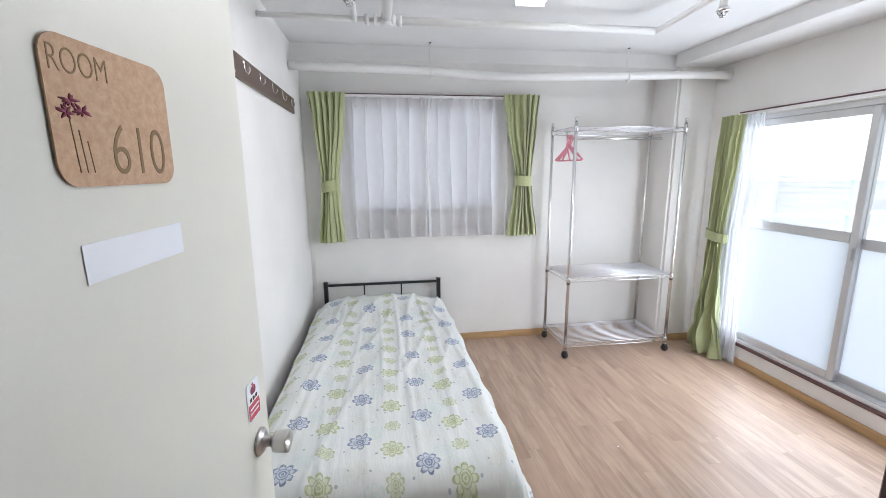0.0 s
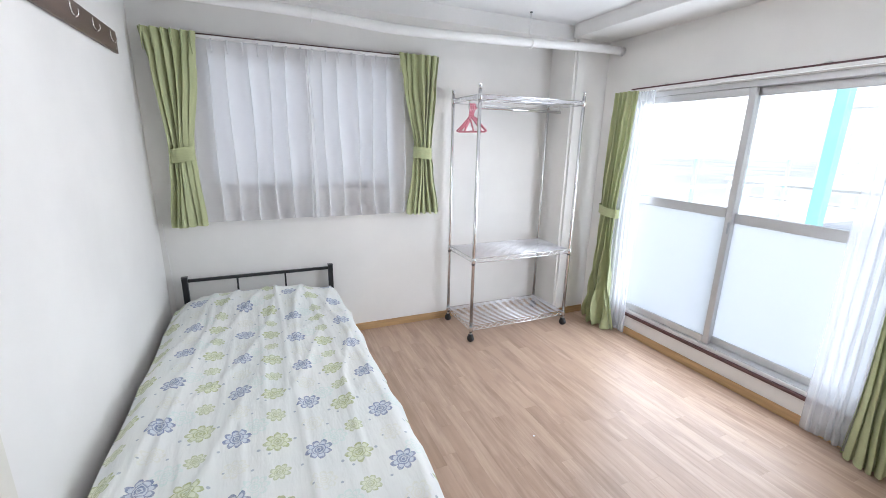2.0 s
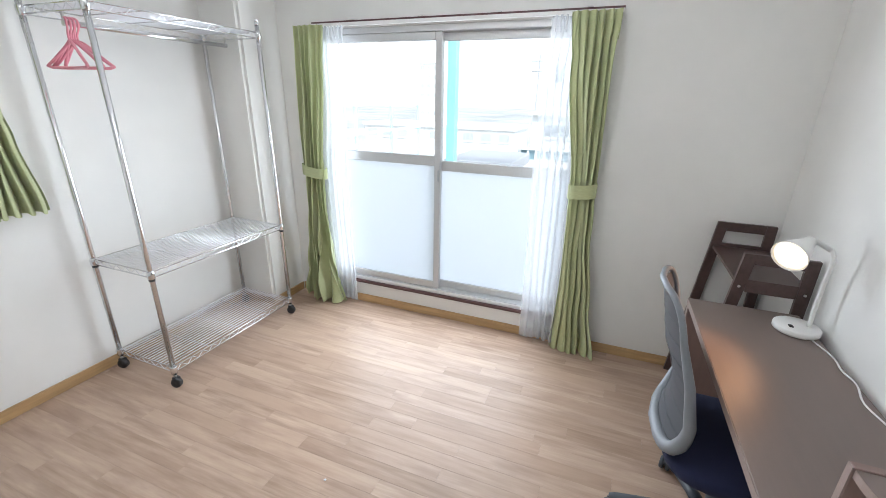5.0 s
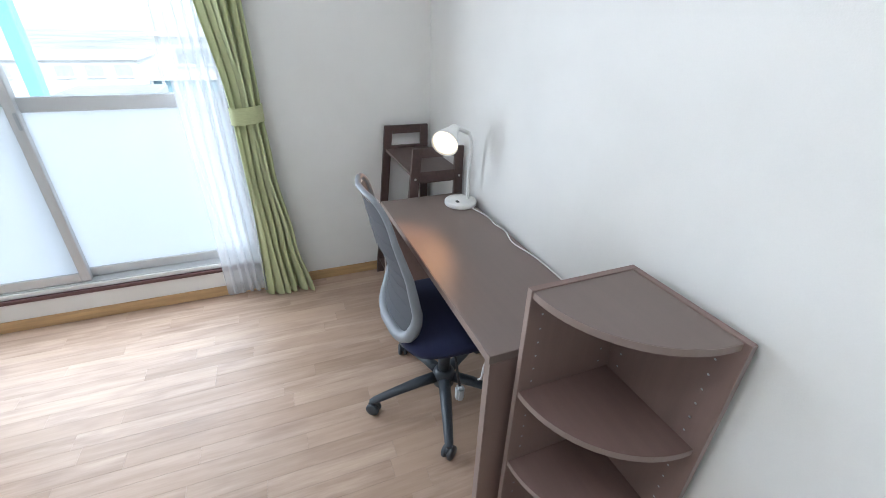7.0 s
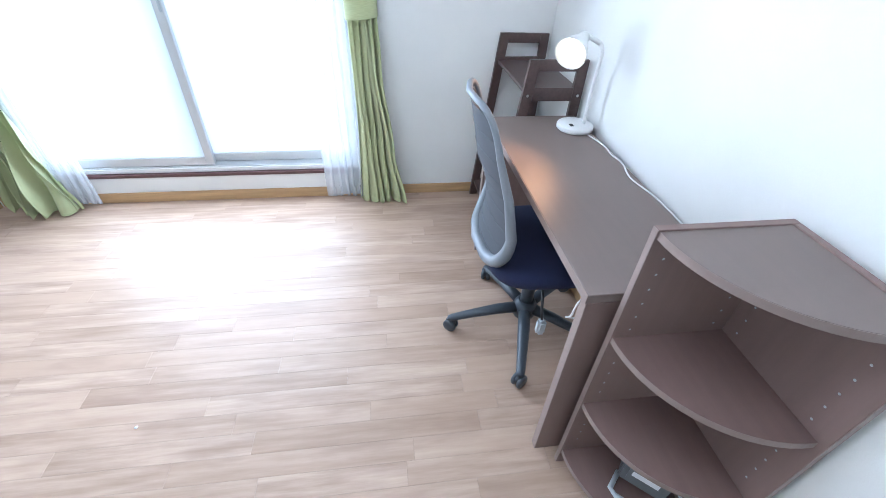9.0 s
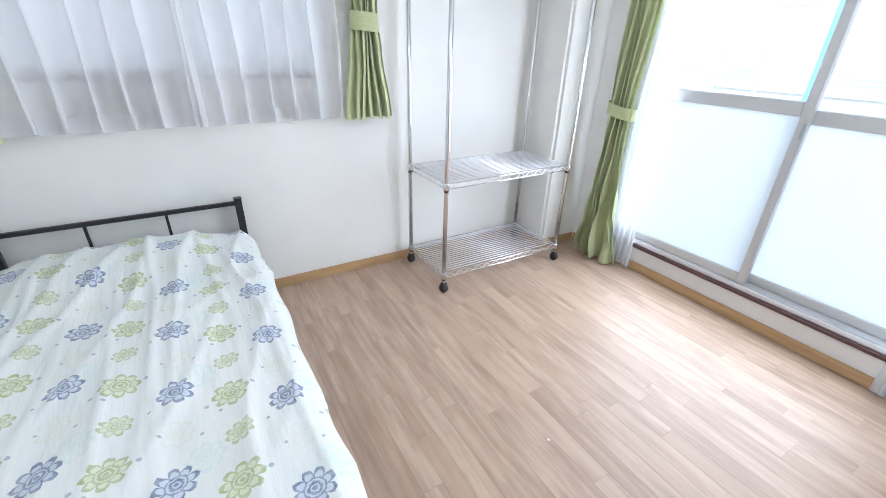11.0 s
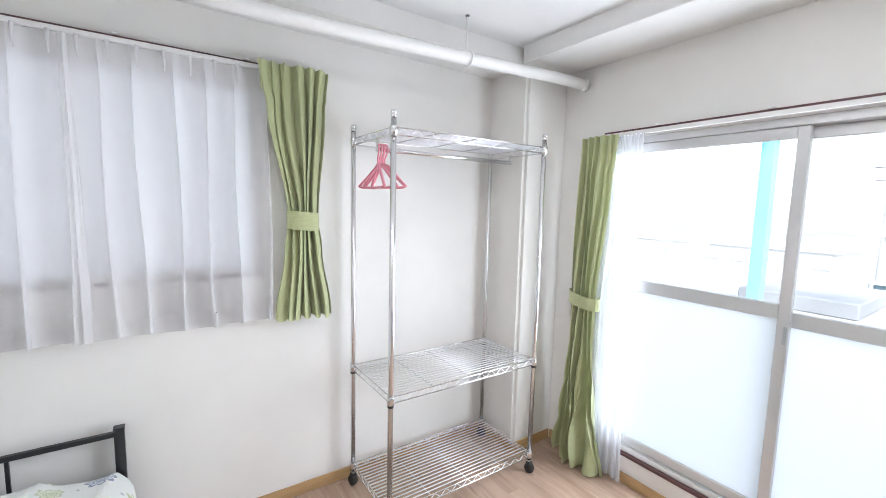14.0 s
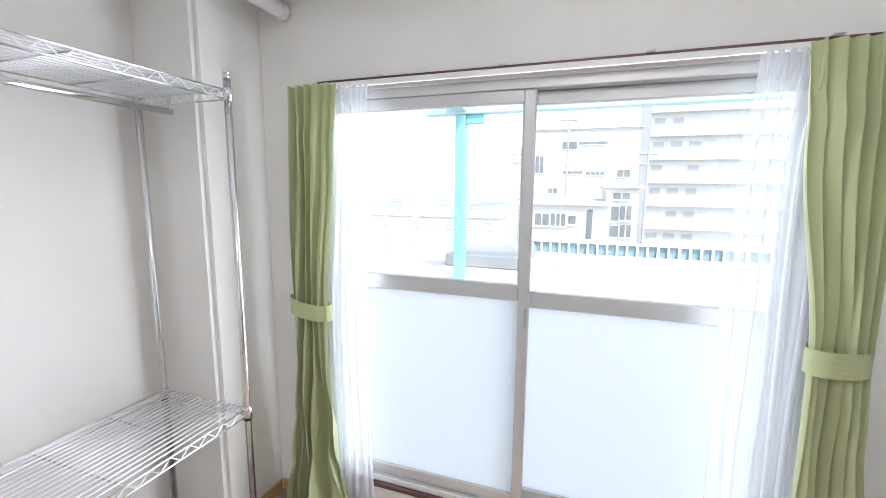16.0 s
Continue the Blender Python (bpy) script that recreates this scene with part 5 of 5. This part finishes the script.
def office_chair():
    c = thing("office_chair", (2.195, 0.316, 0), "dark mesh-backed swivel chair pushed under the desk", "chair")
    hx, hy = 2.195, 0.316
    rot = Matrix.Translation((hx, hy, 0)) @ Matrix.Rotation(radians(CHAIR_TURN), 4, "Z") @ Matrix.Translation((-hx, -hy, 0))

    def P(bm):
        bm.transform(rot)
        return bm
    part("hub", lathed([(0.03, 0.06), (0.045, 0.065), (0.048, 0.12), (0.038, 0.14), (0.03, 0.145)], (hx, hy, 0), (0, 0, 1), 20), M["chairbase"], c)
    part("gas_column", lathed([(0.026, 0.13), (0.026, 0.25), (0.018, 0.252), (0.018, 0.40)], (hx, hy, 0), (0, 0, 1), 18), M["chairbase"], c)
    for k in range(5):
        a = radians(90 + 72 * k)
        d = Vector((math.cos(a), math.sin(a), 0))
        p = Vector((hx, hy, 0))
        leg = part("leg", swept([p + d * 0.035 + Vector((0, 0, 0.105)), p + d * 0.12 + Vector((0, 0, 0.100)), p + d * 0.22 + Vector((0, 0, 0.084)), p + d * 0.305 + Vector((0, 0, 0.068)), p + d * 0.325 + Vector((0, 0, 0.064))], [0.026, 0.024, 0.020, 0.017, 0.012], 8, False, 0.8), M["chairbase"], c)
        q = p + d * 0.312
        part("stem", swept([q + Vector((0, 0, 0.07)), q + Vector((0, 0, 0.04))], 0.007, 8), M["steel"], leg)
        side = Vector((-d.y, d.x, 0)) * 0.8 + d * 0.6
        for sgn in (-1, 1):
            part("wheel", lathed([(0.005, -0.008), (0.025, -0.007), (0.028, -0.004), (0.028, 0.005), (0.024, 0.009), (0.008, 0.010)], q + Vector((0, 0, 0.0285)) + side * 0.012 * sgn, side * sgn, 18), M["chairbase"], leg, "dark caster wheel")
        part("hood", swept([q + side * -0.006 + Vector((0, 0, 0.040)), q + side * 0.006 + Vector((0, 0, 0.040))], 0.021, 12), M["chairbase"], leg)
    # seat
    bm = bmesh.new()
    bmesh.ops.create_uvsphere(bm, u_segments=28, v_segments=12, radius=1.0)
    for v in bm.verts:
        s = Vector([math.copysign(abs(q) ** 0.55, q) for q in v.co])
        v.co = Vector((hx + s.x * 0.235, hy - 0.01 + s.y * 0.225, 0.445 + s.z * 0.035 - 0.02 * (s.y + 1) * 0.2))
    for f in bm.faces:
        f.smooth = True
    part("seat", P(bm), M["seat"], c, "navy-black upholstered seat")
    part("seat_pan", P(lathed([(0.05, 0.375), (0.15, 0.38), (0.19, 0.405), (0.1, 0.41)], (hx, hy - 0.01, 0), (0, 0, 1), 24)), M["chairbase"], c)
    part("lever", P(swept(smooth_path([(hx - 0.1, hy + 0.02, 0.385), (hx - 0.2, hy + 0.03, 0.38), (hx - 0.235, hy + 0.035, 0.345), (hx - 0.25, hy + 0.03, 0.30)], 4), 0.005, 7)), M["black"], c)
    part("lever_tag", P(boxed(hx - 0.268, hx - 0.236, hy + 0.015, hy + 0.045, 0.235, 0.30, 0.008, 2)), M["lightgrey"], c, "grey plastic lever paddle")
    part("back_arm", P(swept(smooth_path([(hx, hy + 0.08, 0.385), (hx, hy + 0.16, 0.38), (hx, hy + 0.20, 0.42), (hx, hy + 0.222, 0.475)], 5), 0.02, 8, False, 0.7)), M["chairbase"], c)

    def back(u, t, off=0.0):
        """u across -1..1, t upwards 0..1."""
        half = 0.192 + 0.018 * math.sin(t * math.pi) - 0.040 * t
        z = 0.475 + 0.515 * t
        y = hy + BACK_Y + 0.068 * t * t - 0.03 * math.sin(math.pi * min(1.0, t * 1.6)) - 0.042 * u * u + off
        return Vector((hx + half * u, y, z))
    bm = bmesh.new()
    g = [[bm.verts.new(back(-0.95 + 1.9 * i / 16, 0.05 + 0.9 * j / 22)) for i in range(17)] for j in range(23)]
    for j in range(22):
        for i in range(16):
            f = bm.faces.new((g[j][i], g[j][i + 1], g[j + 1][i + 1], g[j + 1][i]))
            f.smooth = True
    ob = part("back_mesh", P(bm), M["chairmesh"], c, "grey mesh back")
    for k in range(7):
        t = 0.14 + 0.115 * k
        part("seam", P(swept([back(-0.93 + 1.86 * i / 12, t, 0.002) for i in range(13)], 0.0007, 5)), M["chairbase"], ob, "dark woven seam")
    loop = []
    for k in range(48):
        a = 2 * math.pi * k / 48
        u, t = math.cos(a), math.sin(a)
        u = math.copysign(abs(u) ** 0.34, u)
        t = math.copysign(abs(t) ** 0.34, t)
        loop.append(back(u, 0.5 + 0.5 * t))
    rim = [0.022 if p.z < 0.53 else max(0.0095, 0.0155 - 0.006 * max(0.0, p.z - 0.7) / 0.2) + 0.006 * max(0.0, 0.65 - p.z) / 0.12 for p in loop]
    part("back_frame", P(sweep(bmesh.new(), loop, rim, 9, True, 1.0)), M["chairframe"], c, "blue-grey plastic back rim")


office_chair()
single("desk_cable", swept(smooth_path([(1.70, 0.39, 0.684), (1.72, 0.40, 0.62), (1.74, 0.395, 0.55), (1.78, 0.38, 0.50), (1.82, 0.30, 0.45), (1.85, 0.1, 0.5)], 6), 0.003, 6), M["plastic"], "white cable hanging under the desk", "cable")
single("floor_speck", lathed([(0.001, 0.0), (0.006, 0.0004), (0.004, 0.002), (0.001, 0.0025)], (1.871, 1.734, 0.0012), (0, 0, 1), 10), M["paper"], "tiny white scrap lying on the floor", "scrap")


# ---- terrace and the world outside ----
structure("terrace", boxed(3.48, 12.0, -7.0, 5.95, -0.25, -0.03), M["concrete"], "pale concrete roof terrace outside the sliding window", "terrace")
structure("ground", boxed(-900, 900, -900, 900, -19.0, -18.0), M["city"], "hazy city ground far below the terrace", "ground")


def terrace_frame():
    t = thing("terrace_pergola", (8.06, 3.53, -0.03), "turquoise painted steel post and beams of a terrace frame", "pergola")
    part("post", boxed(7.98, 8.14, 3.45, 3.61, -0.029, 2.62, 0.01), M["turquoise"], t)
    part("beam", boxed(7.96, 8.16, -5.0, 4.1, 2.621, 2.98, 0.01), M["pale_turquoise"], t)
    part("beam", boxed(3.5, 7.959, 3.43, 3.63, 2.67, 2.96, 0.01), M["pale_turquoise"], t)
    part("bracket", boxed(8.02, 8.10, 3.18, 3.449, 2.48, 2.62, 0.01), M["turquoise"], t)


terrace_frame()


def terrace_railing():
    r = thing("terrace_railing", (9.0, 5.9, -0.03), "turquoise railing with white rails along the terrace side", "railing")
    for k in range(6):
        x = 3.9 + 1.55 * k
        part("post", boxed(x, x + 0.06, 5.85, 5.91, -0.029, 1.30), M["pale_turquoise"], r)
    for z in (0.72, 1.31):
        part("rail", boxed(3.5, 12.0, 5.86, 5.91, z, z + 0.05), M["facade"], r)
    s = thing("terrace_parapet", (11.9, 0, -0.03), "low white parapet with pale bars before blue-grey panels", "parapet")
    part("kerb", boxed(11.8, 12.0, -7.0, 3.1, -0.029, 0.02), M["concrete"], s)
    part("panel", boxed(11.95, 11.99, -7.0, 3.1, 0.021, 0.26), M["bluepanel"], s)
    me = None
    for k in range(46):
        y = 3.05 - 0.21 * k
        if me is None:
            b = boxed(11.88, 11.92, -0.025, 0.025, 0.021, 0.27)
            me = bpy.data.meshes.new("bar")
            b.to_mesh(me)
            b.free()
            me.materials.append(M["facade"])
        ob = new("bar", me)
        ob.parent = s
        ob.location = Vector((0, y, 0)) - origin(s)
    part("top_rail", boxed(11.86, 11.94, -7.0, 3.1, 0.271, 0.31), M["facade"], s)
    single("roof_kerb", boxed(9.6, 11.7, 2.75, 4.3, -0.029, 0.22, 0.02), M["stone"], "raised grey roof curb on the terrace", "roof curb")
    structure("wing_wall", boxed(3.481, 4.3, 3.65, 3.85, -0.03, 3.2), M["facade"], "pale rendered wing wall of the same building", "wall")


terrace_railing()


def far_building(name, x, y0, y1, z1, storeys, bays, label, balcony=True, glass="hazy_window", glazed=99):
    b = thing(name, (x + 6, (y0 + y1) / 2, -18), label, "building")
    part("wall", boxed(x, x + 12, y0, y1, -18, z1), M["facade"], b)
    part("roof", boxed(x - 0.3, x + 12.3, y0 - 0.3, y1 + 0.3, z1, z1 + 0.5), M["facade"], b)
    sh = (z1 + 18) / storeys
    w = (y1 - y0) / bays
    for s in range(storeys):
        z = -18 + s * sh
        if z + sh < -6:
            continue
        for k in range(bays):
            a = y0 + k * w
            if (s * 5 + k * 3) % 7 == 0 or k < bays - glazed:
                continue
            wn = part("window", boxed(x - 0.06, x + 0.05, a + w * 0.2, a + w * 0.8, z + sh * 0.35, z + sh * 0.8), M[glass], b)
            part("sill", boxed(x - 0.16, x - 0.001, a + w * 0.16, a + w * 0.84, z + sh * 0.28, z + sh * 0.345), M["facade"], wn)
        if balcony:
            part("balcony", boxed(x - 1.0, x - 0.17, y0, y1, z + 0.02, z + sh * 0.26), M["facade"], b)


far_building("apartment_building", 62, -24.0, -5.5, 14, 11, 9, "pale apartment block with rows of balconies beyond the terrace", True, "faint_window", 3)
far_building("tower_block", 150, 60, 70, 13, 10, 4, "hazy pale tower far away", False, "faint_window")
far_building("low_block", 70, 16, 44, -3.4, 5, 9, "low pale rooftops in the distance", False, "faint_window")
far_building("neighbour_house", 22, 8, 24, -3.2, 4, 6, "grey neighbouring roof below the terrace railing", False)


def near_building(name, x, y0, y1, z1, windows, label, category="building"):
    b = thing(name, (x + 4, (y0 + y1) / 2, -18), label, category)
    part("wall", boxed(x, x + 8, y0, y1, -18, z1), M["facade"], b)
    part("roof", boxed(x - 0.25, x + 8.2, y0 - 0.2, y1 + 0.2, z1, z1 + 0.14), M["concrete"], b)
    for a, c, lo, hi, mullions in windows:
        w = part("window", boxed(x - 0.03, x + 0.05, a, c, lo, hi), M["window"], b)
        part("sill", boxed(x - 0.12, x - 0.001, a - 0.05, c + 0.05, lo - 0.07, lo - 0.005), M["facade"], w)
        for k in range(mullions):
            y = a + (c - a) * (k + 1) / (mullions + 1)
            part("mullion", boxed(x - 0.06, x - 0.031, y - 0.025, y + 0.025, lo, hi), M["facade"], w)


near_building("house", 22, 0.76, 4.6, 0.80, [(3.33, 3.98, -0.19, 0.37, 1), (2.58, 3.24, -0.19, 0.39, 2), (2.11, 2.45, -0.08, 0.30, 0), (1.38, 1.64, -0.75, 0.6, 0)], "low pale house with barred windows beyond the parapet", "house")
near_building("stair_tower", 24, -0.7, 0.75, 1.6, [(-0.45, 0.05, -0.8, -0.2, 1), (0.12, 0.52, -0.8, -0.25, 0), (-0.42, 0.1, 0.05, 0.75, 1), (0.15, 0.5, 0.0, 0.7, 0), (-0.3, 0.45, 1.05, 1.35, 1)], "pale stair tower with small louvred windows", "building")
near_building("factory_building", 40, -2.2, 6.6, 6.6, [(2.75, 3.95, 4.95, 5.6, 0), (0.3, 2.6, 5.3, 5.55, 0), (0.4, 1.9, 2.75, 3.05, 3), (2.2, 3.8, 2.85, 3.1, 1), (5.5, 6.2, 2.9, 4.4, 1), (-1.6, -0.6, 2.6, 3.2, 1), (4.2, 5.0, 1.2, 1.6, 1)], "pale flat-roofed building with strip windows", "building")


def utility_pole(x, y, z0, z1, arms):
    m = thing("utility_pole", (x, y, z0), "thin grey utility pole with cross arms", "utility pole", "utility poles")
    part("pole", swept([(x, y, z0), (x, y, z1)], [0.10, 0.07], 8), M["stone"], m)
    for k in range(arms):
        z = z1 - 0.5 - 0.75 * k
        arm = part("cross_arm", swept([(x, y - 0.7 + 0.1 * k, z), (x, y + 0.7 - 0.1 * k, z)], 0.05, 6), M["stone"], m)
        for s in (-0.55, 0.0, 0.55):
            part("insulator", swept([(x, y + s, z + 0.051), (x, y + s, z + 0.2)], 0.045, 6), M["facade"], arm)


utility_pole(36, 3.3, -18, 8.0, 3)
utility_pole(36, 6.9, -18, 4.8, 2)
utility_pole(36, -2.4, -18, 4.6, 2)
# unseen wall, added only to dim the sky behind the small window
structure("sky_blocking_wall", boxed(-3, 5, YB + 1.6, YB + 1.8, -18, 6), M["stone"], "unseen grey rendered wall added to keep the sky off the small window", "wall")


# ---- floor planks, last ----
floor = structure("floor", boxed(0.0, XR, YF - 0.12, YB, -0.05, -0.0025), M["joint"], "pinkish-brown wood-strip vinyl floor", "floor")


def planks():
    rnd = random.Random(11)
    w = 0.0755
    lengths = (0.455, 0.605, 0.755, 0.905)
    cache = {}
    nrow = int(XR / w) + 1
    for i in range(nrow):
        x0 = i * w
        x1 = min(x0 + w, XR)
        if x1 - x0 < 0.01:
            continue
        y = YF - 0.12 - rnd.random() * 0.7
        while y < YB:
            l = rnd.choice(lengths)
            a, b = max(y, YF - 0.12), min(y + l, YB)
            y += l
            if b - a < 0.02:
                continue
            key = (round(x1 - x0, 3), round(b - a, 3))
            if key not in cache:
                bm = boxed(0.0002, x1 - x0 - 0.0002, 0.0003, b - a - 0.0003, -0.0024, 0.0, 0.0003)
                me = bpy.data.meshes.new("plank")
                bm.to_mesh(me)
                bm.free()
                me.materials.append(M["plank"])
                cache[key] = me
            ob = new("plank", cache[key])
            ob.parent = floor
            ob.location = (x0, a, 0.0)


planks()
